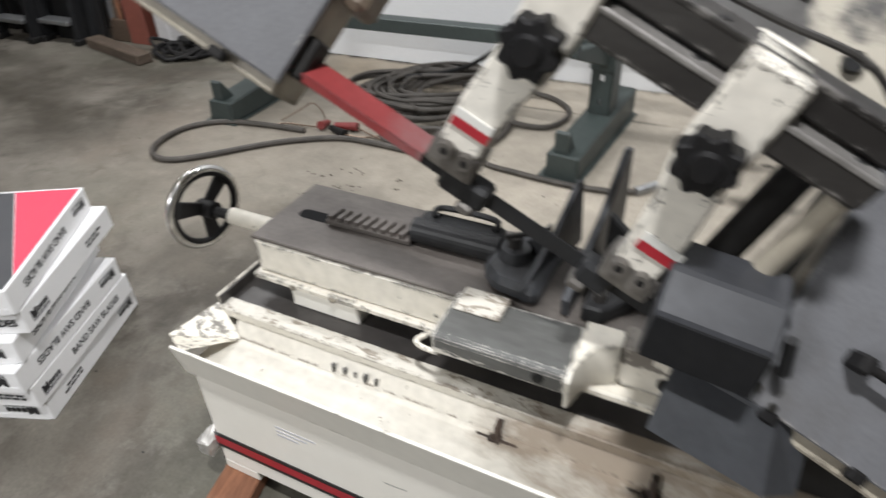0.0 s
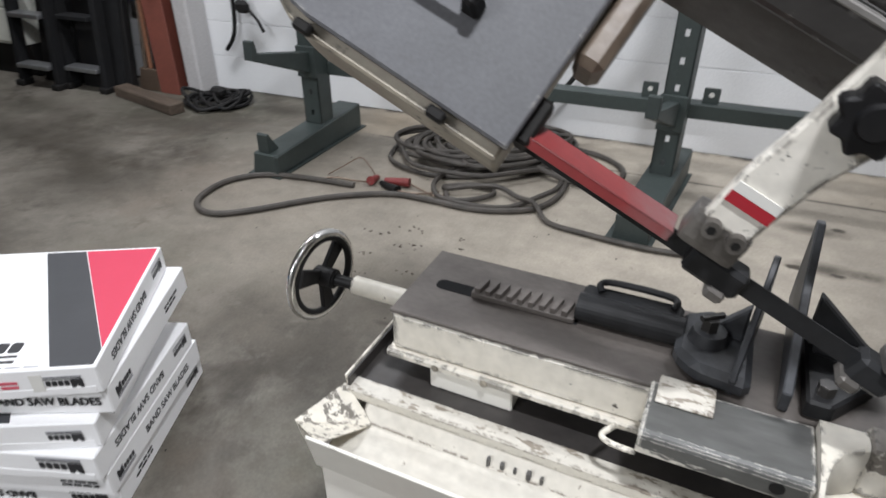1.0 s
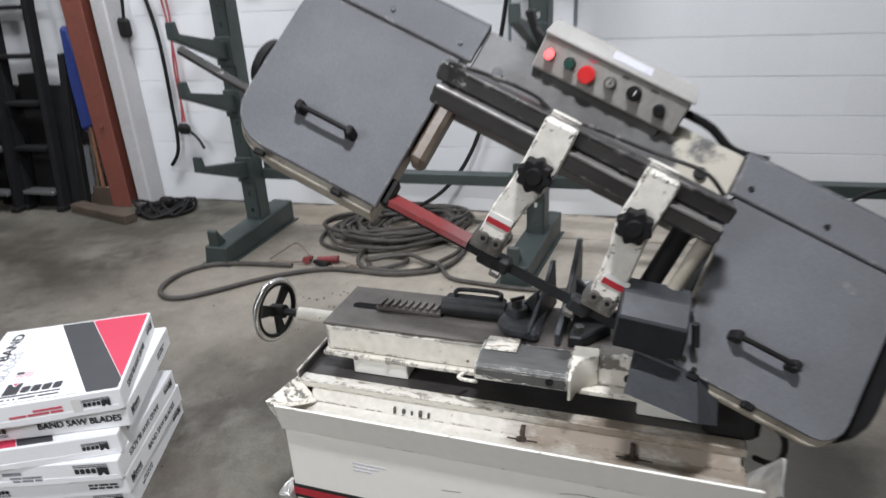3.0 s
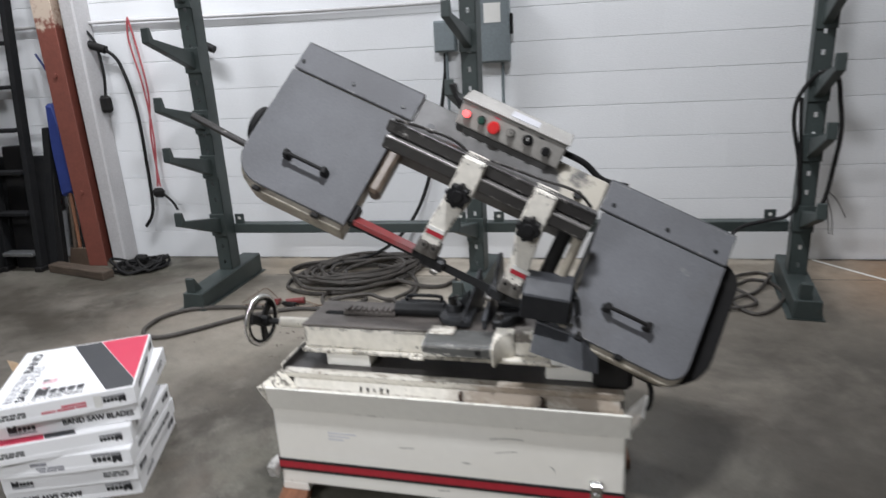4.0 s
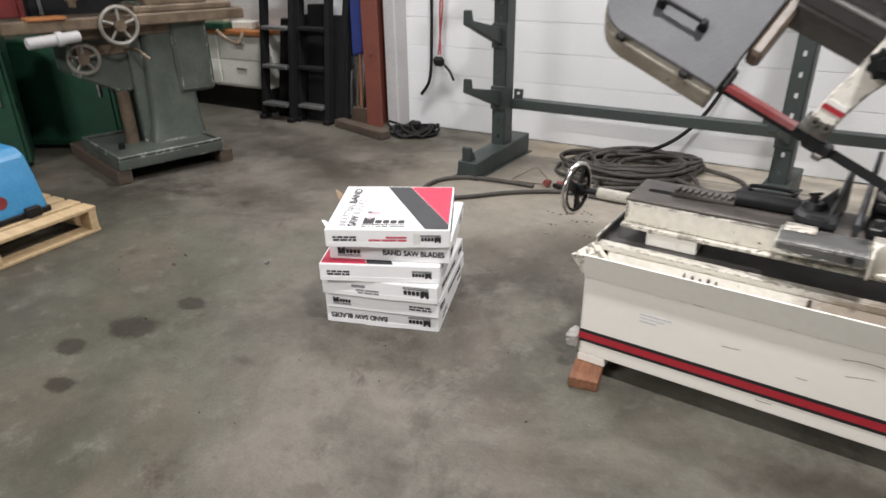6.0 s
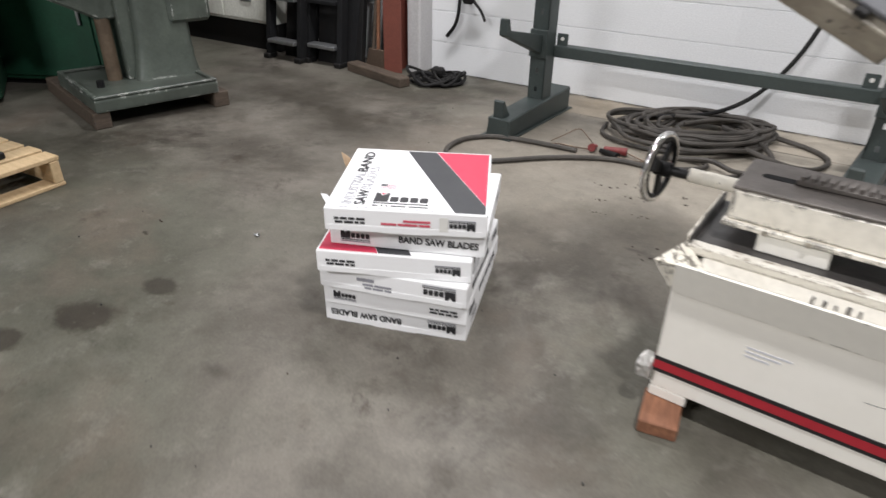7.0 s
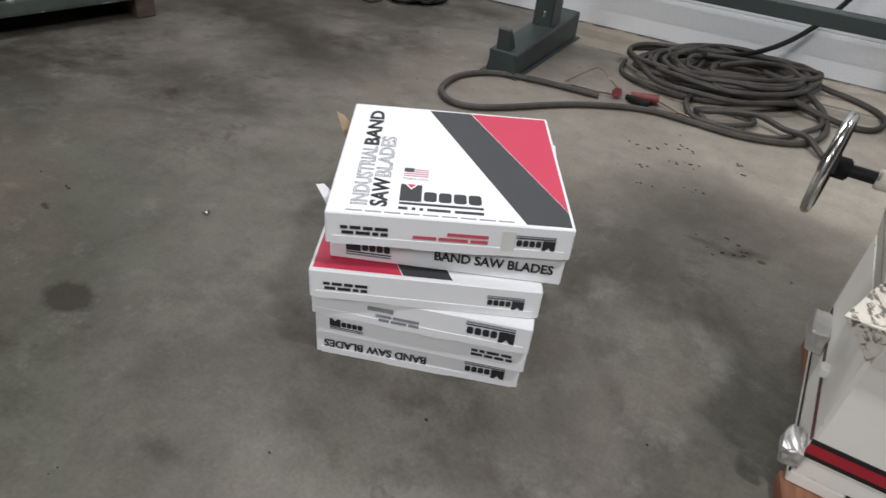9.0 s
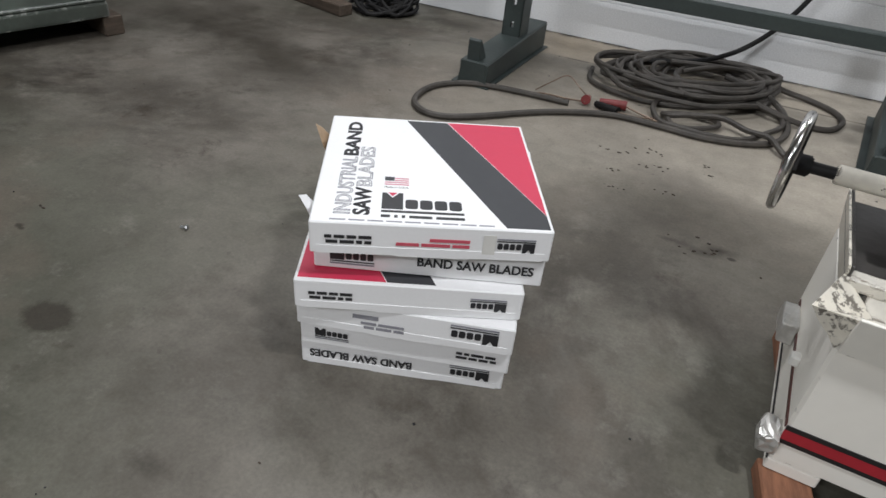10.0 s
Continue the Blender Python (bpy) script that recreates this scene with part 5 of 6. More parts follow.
        lettering("BAND SAW BLADES", 0.0275, F2 @ Matrix.Translation((0.19, 0.024, 0)), INK, b, offset=0.0004, length=0.213, heavy=0.0007)
    elif front == "address":
        mark(0.03, 0.026, 0.02)
        bars(0.315, 0.035, INK, ((0.012, 0.01, 0.024, 0.02), (0.022, 0.016, 0.018, 0.012)))
    elif front == "phone":
        mark(0.03, 0.026, 0.02)
        bars(0.315, 0.035, INK, ((0.012, 0.01, 0.024, 0.02), (0.022, 0.016, 0.018, 0.012)))
        bars(0.145, 0.035, INK_RED, ((0.03, 0.05, 0.04), (0.07,)))
        part("barcode_label", box(0.10, 0.122, 0.012, 0.052, 0, 0.0005, F, 0), LABEL, b)
        part("barcode", box(0.104, 0.118, 0.024, 0.05, 0.0005, 0.0008, F, 0), INK_PALE, b)
    elif front == "code":
        mark(0.03, 0.018, 0.027)
        bars(0.21, 0.045, INK_PALE, ((0.02, 0.03, 0.02), (0.05, 0.03)))
        part("barcode", box(0.26, 0.31, 0.018, 0.028, 0, 0.0004, F, 0), INK_PALE, b)
    # right-hand end print
    E = Matrix(((0, 0, 1, W + 0.0002), (1, 0, 0, 0), (0, 1, 0, 0), (0, 0, 0, 1)))
    if flip:
        E = E @ Matrix.Translation((D, H, 0)) @ Matrix.Rotation(math.pi, 4, "Z")
    mark(0.025, 0.022, 0.02, E)
    if front == "word":
        bars(0.29, 0.035, INK, ((0.012, 0.01, 0.024, 0.02), (0.022, 0.016, 0.018)), E)
    else:
        lettering("BAND SAW BLADES", 0.026, E @ Matrix.Translation((0.15, 0.024, 0.0002)), INK, b, offset=0.0004, length=0.215, heavy=0.0006)
    if torn:
        for y, z, s in ((0.30, 0.05, 1.35), (0.06, 0.04, 0.9)):
            bm = bmesh.new()
            vs = [bm.verts.new(p) for p in ((0.0, y, z - 0.02), (0.0, y + 0.06 * s, z - 0.015), (-0.018, y + 0.052 * s, z + 0.012), (-0.027, y + 0.02 * s, z + 0.03 * s), (-0.012, y + 0.005, z + 0.008))]
            bm.faces.new(vs)
            bmesh.ops.solidify(bm, geom=bm.faces[:], thickness=0.0016)
            part("torn_flap", bm, KRAFT if s > 1 else CARD, b, "torn brown cardboard flap")
    return b


STACK = ((-0.797, 1.320, 18.0, dict(flip=True, front="word")), (-0.790, 1.312, 16.8, dict(flip=False, front="address")), (-0.785, 1.296, 17.0, dict(flip=True, front="code")),
         (-0.769, 1.272, 24.8, dict(flip=True, front="address", art=True)), (-0.758, 1.322, 22.4, dict(flip=False, front="word")), (-0.736, 1.280, 27.2, dict(flip=True, front="phone", art=True, top=True, torn=True)))
for k, (x, y, a, kw) in enumerate(STACK):
    blade_box(pose(x, y, k * 0.0660, 0, 0, a), **kw)


# ================= cables and plugs =================
def coil(cx, cy, rx, ry, turns, r, z0, seed, lift=0.5):
    rnd = random.Random(seed)
    pts = []
    for k in range(turns):
        ox, oy = rnd.uniform(-0.28, 0.28) * rx, rnd.uniform(-0.28, 0.28) * ry
        sx, sy, ph = rnd.uniform(0.45, 0.98), rnd.uniform(0.35, 0.98), rnd.uniform(-0.9, 0.9)
        for j in range(10):
            a = 2 * math.pi * j / 10
            z = z0 + r + 2 * r * lift * k * (0.6 + 0.4 * math.sin(a * 2 + k)) * 0.6
            q = Vector((math.cos(a) * rx * sx, math.sin(a) * ry * sy, 0))
            q.rotate(Euler((0, 0, ph)))
            pts.append((cx + ox + q.x, cy + oy + q.y, z))
    return pts


lead = thing("welding_cable", Matrix.Translation((0, 0, 0)), "grey rubber welding cable piled in loose coils on the floor", "cable")
def loops(turns, r, seed):
    """Turns of one cable: centre, half axes, turn of the ellipse and height, drifting from one turn to the next."""
    rnd = random.Random(seed)
    pts = []
    for k in range(len(turns) - 1):
        ph = rnd.uniform(0, 6.3), rnd.uniform(0, 6.3)
        for j in range(12):
            t = j / 12
            cx, cy, a, b, ang, z = (u * (1 - t) + w * t for u, w in zip(turns[k], turns[k + 1]))
            s, g = 2 * math.pi * t + 2.4, radians(ang)
            wob = 1 + 0.10 * math.sin(2 * s + ph[0]) + 0.07 * math.sin(3 * s + ph[1]) + rnd.uniform(-0.03, 0.03)
            x, y = a * wob * math.cos(s), b * wob * math.sin(s)
            pts.append((cx + x * math.cos(g) - y * math.sin(g), cy + x * math.sin(g) + y * math.cos(g), r + max(0, z + rnd.uniform(-0.008, 0.008))))
    return pts


TURNS = ((-0.36, 3.57, 0.38, 0.29, 42, 0.0), (-0.24, 3.63, 0.38, 0.27, 24, 0.015), (-0.30, 3.56, 0.30, 0.22, 36, 0.025), (-0.18, 3.60, 0.31, 0.2, 30, 0.03), (-0.33, 3.60, 0.36, 0.24, 44, 0.04),
         (-0.22, 3.64, 0.33, 0.25, 14, 0.05), (-0.30, 3.55, 0.33, 0.24, 38, 0.06), (-0.14, 3.53, 0.25, 0.17, 64, 0.06), (-0.36, 3.57, 0.37, 0.26, 40, 0.055), (-0.16, 3.22, 0.24, 0.16, 48, 0.012), (-0.08, 3.26, 0.26, 0.24, 60, 0.0))
part("coiled_cable", tube(loops(TURNS, 0.011, 4), 0.011, 8, 4), CABLE, lead, smooth=True)
part("coiled_cable", tube(loops([(x + 0.05 * math.sin(3 * k), y - 0.04 * math.cos(2 * k), a * 0.88, c * 0.9, g - 25 + 20 * (k % 3), z + 0.008) for k, (x, y, a, c, g, z) in enumerate(TURNS[1:8])], 0.010, 12), 0.010, 8, 4), CABLE, lead, smooth=True)
part("coiled_cable", tube(loops([(-0.42, 3.52, 0.28, 0.13, 8, 0.04), (-0.20, 3.66, 0.30, 0.15, 34, 0.055), (-0.34, 3.58, 0.22, 0.20, 70, 0.06), (-0.10, 3.60, 0.2, 0.15, 12, 0.05), (-0.38, 3.60, 0.34, 0.17, 26, 0.068), (-0.24, 3.52, 0.38, 0.16, 20, 0.072)], 0.011, 31), 0.0105, 8, 4), CABLE, lead, smooth=True)
part("cable_loop", tube([(-0.70, 3.03, 0.013), (-0.906, 3.022, 0.013), (-1.06, 3.0, 0.013), (-1.16, 2.955, 0.013), (-1.235, 2.85, 0.013), (-1.235, 2.70, 0.013), (-1.17, 2.615, 0.013), (-1.075, 2.605, 0.013), (-0.961, 2.684, 0.013), (-0.798, 2.845, 0.013), (-0.655, 2.95, 0.013), (-0.498, 3.02, 0.013), (-0.326, 3.02, 0.013), (-0.187, 3.01, 0.013), (-0.058, 3.035, 0.013), (0.068, 3.099, 0.016), (0.125, 3.213, 0.014), (0.137, 3.361, 0.014), (0.096, 3.50, 0.03), (0.0, 3.56, 0.06), (-0.15, 3.57, 0.09)], 0.0125, 8, 5), CABLE, lead, smooth=True)
part("cable_run", tube([(-0.313, 3.119, 0.013), (-0.276, 3.062, 0.013), (-0.196, 3.078, 0.016), (-0.121, 3.148, 0.02), (-0.147, 3.205, 0.02), (-0.241, 3.215, 0.016), (-0.335, 3.165, 0.013), (-0.30, 3.12, 0.03), (-0.22, 3.16, 0.036), (-0.112, 3.19, 0.040), (-0.013, 3.147, 0.03), (0.068, 3.099, 0.040), (0.145, 3.014, 0.014), (0.29, 2.98, 0.013), (0.49, 2.955, 0.013), (0.66, 2.965, 0.013), (0.75, 2.995, 0.014)], 0.011, 8, 5), CABLE, lead, smooth=True)
part("cable_tail", tube([(0.0, 3.70, 0.07), (0.121, 3.735, 0.03), (0.227, 3.735, 0.014), (0.326, 3.645, 0.014), (0.352, 3.535, 0.014), (0.303, 3.42, 0.014), (0.222, 3.395, 0.014), (0.127, 3.385, 0.030), (0.0, 3.42, 0.05)], 0.0125, 8, 6), CABLE, lead, smooth=True)
part("hanging_run", tube([(-0.55, 3.62, 0.06), (-0.25, 3.72, 0.10), (-0.05, 3.80, 0.22), (0.10, 3.86, 0.45), (0.2, 3.92, 0.8), (0.27, 3.96, 1.2), (0.28, 3.965, 1.36)], 0.012, 8, 6), BLACK, lead, "black cable rising to the switch box", smooth=True)
part("cable_end", cyl((0.735, 2.985, 0.016), (0.80, 3.05, 0.022), 0.016), ALU, lead, "bare metal cable end", smooth=True)
clamp = thing("jumper_clamp", Matrix.Translation((-0.6, 3.09, 0)), "red and black battery clamps with frayed copper leads on the floor", "clamp")
part("red_handle", cyl((-0.045, 0.055, 0.012), (-0.04, -0.02, 0.028), 0.012, 0.02, 10), REDCLAMP, clamp, smooth=True)
part("red_grip", cyl((0.01, 0.02, 0.02), (0.12, 0.03, 0.024), 0.014, 0.02, 10), REDCLAMP, clamp, smooth=True)
part("black_grip", cyl((0.0, 0.0, 0.016), (0.10, -0.05, 0.02), 0.012, 0.021, 10), BLACK, clamp, smooth=True)
part("lead_wire", tube([(-0.045, 0.04, 0.02), (-0.10, 0.10, 0.03), (-0.16, 0.12, 0.06), (-0.22, 0.08, 0.03), (-0.26, 0.0, 0.012)], 0.003, 6), COPPER, clamp, smooth=True)
part("lead_wire", tube([(-0.04, -0.02, 0.02), (-0.12, -0.01, 0.01), (-0.22, -0.02, 0.012), (-0.28, -0.07, 0.01)], 0.004, 6), COPPER, clamp, smooth=True)
part("frayed_wire", tube([(0.12, 0.03, 0.02), (0.2, 0.0, 0.012), (0.27, -0.02, 0.01), (0.3, 0.03, 0.008)], 0.004, 6), COPPER, clamp, smooth=True)
part("frayed_wire", tube([(0.10, -0.05, 0.02), (0.18, -0.03, 0.01), (0.26, 0.02, 0.012)], 0.004, 6), COPPER, clamp, smooth=True)

c2 = thing("cable_coil", Matrix.Translation((0, 0, 0)), "black extension cable coiled on the floor by the column", "cable")
part("coiled_cable", tube(coil(-1.92, 3.72, 0.20, 0.17, 9, 0.010, 0.0, 9, 0.75), 0.010, 8, 4), BLACK, c2, smooth=True)
part("plug_block", box(-1.99, -1.90, 3.70, 3.76, 0.05, 0.10, bevel=0.015), BLACK, c2)
c3 = thing("cable_coil", Matrix.Translation((0, 0, 0)), "black cable lying in loose loops by the rack foot", "cable")
part("coiled_cable", tube([(1.884, 3.40, 0.20), (1.90, 3.48, 0.10), (1.93, 3.56, 0.03), (1.98, 3.50, 0.012), (2.08, 3.58, 0.012), (2.17, 3.53, 0.012), (2.19, 3.35, 0.014), (2.105, 3.18, 0.012), (1.99, 3.07, 0.012), (1.92, 3.13, 0.012), (1.90, 3.29, 0.012), (1.97, 3.55, 0.026), (2.13, 3.70, 0.012), (2.20, 3.66, 0.012), (2.17, 3.55, 0.034), (2.06, 3.385, 0.012), (1.944, 3.27, 0.026), (1.83, 3.18, 0.012), (1.70, 3.16, 0.012), (1.62, 3.24, 0.012), (1.66, 3.38, 0.012), (1.80, 3.44, 0.012), (1.93, 3.40, 0.030), (2.02, 3.27, 0.012), (1.97, 3.15, 0.026), (1.82, 3.12, 0.012)], 0.0095, 8, 5), CABLE, c3, smooth=True)
c4 = thing("hanging_cable", Matrix.Translation((0, 0, 0)), "black cable hung in long loops over the rack arms", "cable")
part("cable_loop", tube([(1.884, 3.37, 0.10), (1.88, 3.36, 0.20), (1.89, 3.36, 0.328), (1.949, 3.36, 0.392), (2.062, 3.36, 0.425), (2.159, 3.36, 0.448), (2.205, 3.35, 0.524), (2.20, 3.35, 0.661), (2.181, 3.35, 0.781), (2.147, 3.35, 0.928), (2.149, 3.35, 1.042), (2.195, 3.34, 1.137), (2.24, 3.29, 1.185), (2.27, 3.21, 1.155), (2.285, 3.19, 1.05), (2.302, 3.19, 0.954), (2.304, 3.19, 0.858), (2.292, 3.19, 0.747), (2.276, 3.19, 0.604), (2.252, 3.19, 0.531)], 0.0105, 8, 5), BLACK, c4, smooth=True)
part("cable_loop", tube([(2.165, 3.34, 1.06), (2.175, 3.34, 0.93), (2.19, 3.34, 0.78), (2.195, 3.34, 0.62)], 0.009, 8, 5), BLACK, c4, smooth=True)
for pts in (((2.276, 3.19, 0.604), (2.314, 3.19, 0.486), (2.324, 3.19, 0.397)), ((2.282, 3.19, 0.60), (2.296, 3.19, 0.48), (2.311, 3.19, 0.40)), ((2.28, 3.19, 0.62), (2.325, 3.19, 0.575), (2.373, 3.18, 0.486))):
    part("frayed_strand", tube(pts, 0.0022, 5, 4), BLACK, c4, smooth=True)

c5 = thing("hanging_cable", Matrix.Translation((0, 0, 0)), "thin black cable hooked on the block wall", "cable")
part("cable_loop", tube([(2.90, 3.975, 1.27), (2.85, 3.975, 1.25), (2.826, 3.97, 1.206), (2.817, 3.97, 1.144), (2.834, 3.97, 1.048), (2.858, 3.97, 0.983), (2.90, 3.97, 0.93)], 0.007, 8, 5), BLACK, c5, smooth=True)
lath = part("pale_strip", box(-0.24, 0.24, -0.009, 0.009, 0, 0.004, bevel=0.001), LABEL)
lath.matrix_world = pose(2.69, 3.79, 0, 0, 0, -54)
tagged(lath, "thin pale strip lying on the rusty floor by the wall", "strip")

cord = thing("power_cord", Matrix.Translation((0, 0, 0)), "black power cord with plug hanging on the block wall", "cord")
part("cord", tube([(-2.20, 3.93, 1.66), (-2.13, 3.94, 1.55), (-2.11, 3.94, 1.35), (-2.13, 3.94, 1.20)], 0.010, 8), BLACK, cord, smooth=True)
part("plug", box(-2.18, -2.09, 3.91, 3.96, 1.08, 1.20, bevel=0.02), BLACK, cord)
cord2 = thing("power_cord", Matrix.Translation((0, 0, 0)), "black cable with connector hanging down the block wall", "cord")
part("connector", cyl((-2.23, 3.93, 1.56), (-2.06, 3.94, 1.50), 0.028), BLACK, cord2, smooth=True)
part("cord", tube([(-2.06, 3.94, 1.50), (-1.98, 3.95, 1.40), (-1.92, 3.95, 1.10), (-1.92, 3.95, 0.70), (-1.94, 3.95, 0.38), (-2.02, 3.95, 0.25)], 0.012, 8), BLACK, cord2, smooth=True)
cord3 = thing("extension_cord", Matrix.Translation((0, 0, 0)), "doubled red extension cord hanging on the block wall", "cord")
part("cord", tube([(-1.86, 3.95, 1.70), (-1.88, 3.95, 1.55), (-1.83, 3.94, 1.25), (-1.82, 3.94, 0.9), (-1.86, 3.94, 0.55)], 0.0065, 8), REDCORD, cord3, smooth=True)
part("cord", tube([(-1.86, 3.95, 1.70), (-1.83, 3.95, 1.5), (-1.80, 3.94, 1.2), (-1.84, 3.94, 0.9), (-1.84, 3.94, 0.55)], 0.0065, 8), REDCORD, cord3, smooth=True)
part("plug", box(-1.90, -1.81, 3.91, 3.96, 0.47, 0.54, bevel=0.02), BLACK, cord3)
part("plug_tail", tube([(-1.83, 3.94, 0.50), (-1.76, 3.93, 0.44), (-1.72, 3.92, 0.38)], 0.009, 8), BLACK, cord3, smooth=True)
cord4 = thing("hanging_pole", Matrix.Translation((0, 0, 0)), "dark tube hung on the wall behind the rack", "tube")
part("tube", cyl((-1.45, 3.92, 1.56), (-1.25, 3.92, 1.46), 0.026), BLACK, cord4, smooth=True)


# ================= switch boxes =================
def switch_box(x0, x1, z0, z1, depth, label):
    t = thing("switch_box", Matrix.Translation(((x0 + x1) / 2, 3.992, z0)), label, "switch box", "switch boxes on the wall")
    w, h = (x1 - x0) / 2, z1 - z0
    bd = part("body", box(-w, w, -depth, 0, 0, h, bevel=0.006), BOXGREY, t)
    part("cover", box(-w + 0.006, w - 0.006, -depth - 0.012, -depth, 0.008, h - 0.008, bevel=0.004), BOXGREY, bd)
    return t, w, h, depth


sb, w, h, d = switch_box(0.49, 0.69, 1.29, 1.72, 0.12, "grey enamelled disconnect switch box on the block wall")
part("rating_label", box(-0.05, 0.05, -d - 0.014, -d - 0.012, 0.23, 0.34, bevel=0), LABEL, sb)
part("switch_lever", box(w, w + 0.02, -0.09, -0.05, 0.16, 0.28, bevel=0.006), BLACK, sb, "black switch lever")
part("down_pipe", cyl((0.05, -0.04, 0.0), (0.05, -0.04, -0.55), 0.010), BOXGREY, sb, smooth=True)
sb, w, h, d = switch_box(0.225, 0.36, 1.365, 1.55, 0.09, "small grey enamelled junction box on the block wall")
part("down_pipe", cyl((0.0, -0.04, 0.0), (0.0, -0.04, -0.45), 0.009), BOXGREY, sb, smooth=True)


# ================= ladders, brooms and timber by the column =================
def ladder(x0, x1, yb, yt, h, label, steps, bright):
    t = thing("step_ladder", Matrix.Translation((x0, yb, 0)), label, "ladder", "ladders leaning on the wall")
    w, dy = x1 - x0, yt - yb
    for x in (0, w):
        part("rail", prism([(-0.03, 0), (0.035, 0), (dy + 0.035, h), (dy - 0.03, h)], x - 0.022, x + 0.022, "x", bevel=0.003), LADDERBLACK, t)
        part("rubber_foot", box(x - 0.03, x + 0.03, -0.05, 0.04, 0, 0.035, bevel=0.006), BLACK, t)
    for k in range(steps):
        z = 0.13 + k * 0.29
        y = dy * z / h
        part("step", box(0.02, w - 0.02, y - 0.06, y + 0.03, z - 0.014, z + 0.012, bevel=0.004), ALU if k < bright else LADDERBLACK, t, "bare aluminium step" if k < bright else "")
    return t


ladder(-3.33, -3.03, 3.60, 3.92, 2.3, "black folding step ladder leaning on the wall", 7, 3)
ladder(-3.0, -2.71, 3.66, 3.94, 2.3, "black folding step ladder beside another ladder", 7, 1)
for x, a, h, mt, lab in ((-2.66, 3, 1.0, LADDERBLACK, "black steel bar leaning on the wall"), (-2.60, -2, 0.85, BLACK, "dark tool leaning on the wall"), (-3.12, 2, 0.80, LADDERBLACK, "dark panel leaning inside the ladder"), (-2.87, -2, 0.88, BLACK, "black board leaning inside the ladder"), (-3.2, 0, 0.76, BLACK, "black crate panel leaning inside the ladder"), (-2.78, 1, 0.80, LADDERBLACK, "dark board leaning beside the ladder")):
    p = part("leaning_bar", prism([(-0.03, 0.0), (0.02, 0.0), (0.17, h), (0.12, h)], -0.026 if x > -2.7 else -0.1, 0.026 if x > -2.7 else 0.1, "x", bevel=0.004), mt)
    p.matrix_world = pose(x, 3.74, 0, 0, a, 0)
    tagged(p, lab, "bar", "things leaning on the wall")
for x, mt, a in ((-2.54, WOOD, 3), (-2.49, BRICKWOOD, -1), (-2.46, LADDERBLACK, 2)):
    p = thing("broom", pose(x, 3.80, 0, -4, a, 0), "wooden-handled broom leaning against the wall by the column", "broom", "brooms")
    part("handle", cyl((0, 0, 0.12), (0, 0.02, 1.25), 0.013), mt, p, smooth=True)
    part("bristles", prism([(-0.05, 0.0), (0.05, 0.0), (0.03, 0.13), (-0.03, 0.13)], -0.02, 0.02, "y", bevel=0.004), COPPER, p)
bag = part("blue_bag", prism([(-0.075, 0.50), (0.06, 0.54), (0.07, 0.8), (0.04, 1.16), (-0.04, 1.17), (-0.07, 0.85)], -0.05, 0.05, "y", bevel=0.022), BLUE, smooth=True)
bag.matrix_world = pose(-2.50, 3.87, 0, 0, 0, 0)
tagged(bag, "dark blue cloth bag hanging behind the column", "bag")
hang = tagged(part("wire_branch", tube([(-2.5, 3.95, 1.08), (-2.55, 3.95, 1.35), (-2.62, 3.95, 1.50)], 0.008, 6, bm=tube([(-2.55, 3.95, 1.32), (-2.47, 3.95, 1.40)], 0.005, 6)), BLUE, smooth=True), "thin dark stick behind the column", "stick")
tm = part("timber", box(-0.29, 0.29, -0.045, 0.045, 0, 0.06, bevel=0.006), WOOD)
tm.matrix_world = pose(-2.33, 3.58, 0, 0, 0, -16)
tagged(tm, "dark weathered square timber lying on the floor", "timber")

# ================= bench with drawers =================
bench = thing("bench_cabinet", pose(-4.15, 3.72, 0, 0, 0, 0), "pale enamelled drawer cabinet with an orange worktop", "cabinet")
part("plinth", box(-0.9, 0.76, 0.03, 0.27, 0, 0.2, bevel=0.003), BLACK, bench)
part("body", box(-0.9, 0.76, 0.0, 0.27, 0.2, 0.63, bevel=0.004), BENCHWHITE, bench)
part("worktop", box(-0.92, 0.78, -0.03, 0.27, 0.63, 0.67, bevel=0.006), ORANGE, bench, "orange wooden worktop")
for k, x0 in enumerate((-0.75, -0.25, 0.26)):
    for z0, z1 in ((0.22, 0.42), (0.43, 0.62)):
        dr = part("drawer", box(x0, x0 + 0.48, -0.012, 0.0, z0, z1, bevel=0.003), BENCHWHITE, bench)
        part("pull", box(x0 + 0.18, x0 + 0.3, -0.022, -0.012, z1 - 0.07, z1 - 0.055, bevel=0.003), ALU, dr)
for k, (x, y, w, h2) in enumerate(((-4.33, 3.765, 0.3, 0.05), (-3.90, 3.74, 0.26, 0.05), (-3.66, 3.84, 0.2, 0.06), (-4.95, 3.80, 0.2, 0.12))):
    p = part("parts_tray", box(-w / 2, w / 2, -0.08, 0.08, 0, h2, bevel=0.006), (DARK, GREEN, BENCHWHITE, RED)[k])
    p.matrix_world = pose(x, y, 0.6705, 0, 0, 5 * k)
    tagged(p, ("dark metal parts tray on the orange worktop", "green parts tray on the orange worktop", "pale parts tray on the orange worktop", "red tool box on the orange worktop")[k], "tray", "trays on the worktop")


# ================= milling machine =================
MILL = Matrix(((0.28, -0.96, 0, -2.875), (0.96, 0.28, 0, 1.915), (0, 0, 1, 0), (0, 0, 0, 1)))
mill = thing("milling_machine", MILL, "grey-green knee milling machine on timber skids", "milling machine")
for x0 in (0.0, 0.64):
    part("skid", box(x0, x0 + 0.085, -0.02, 0.9, 0, 0.085, bevel=0.005), WOOD, mill, "dark timber skid")
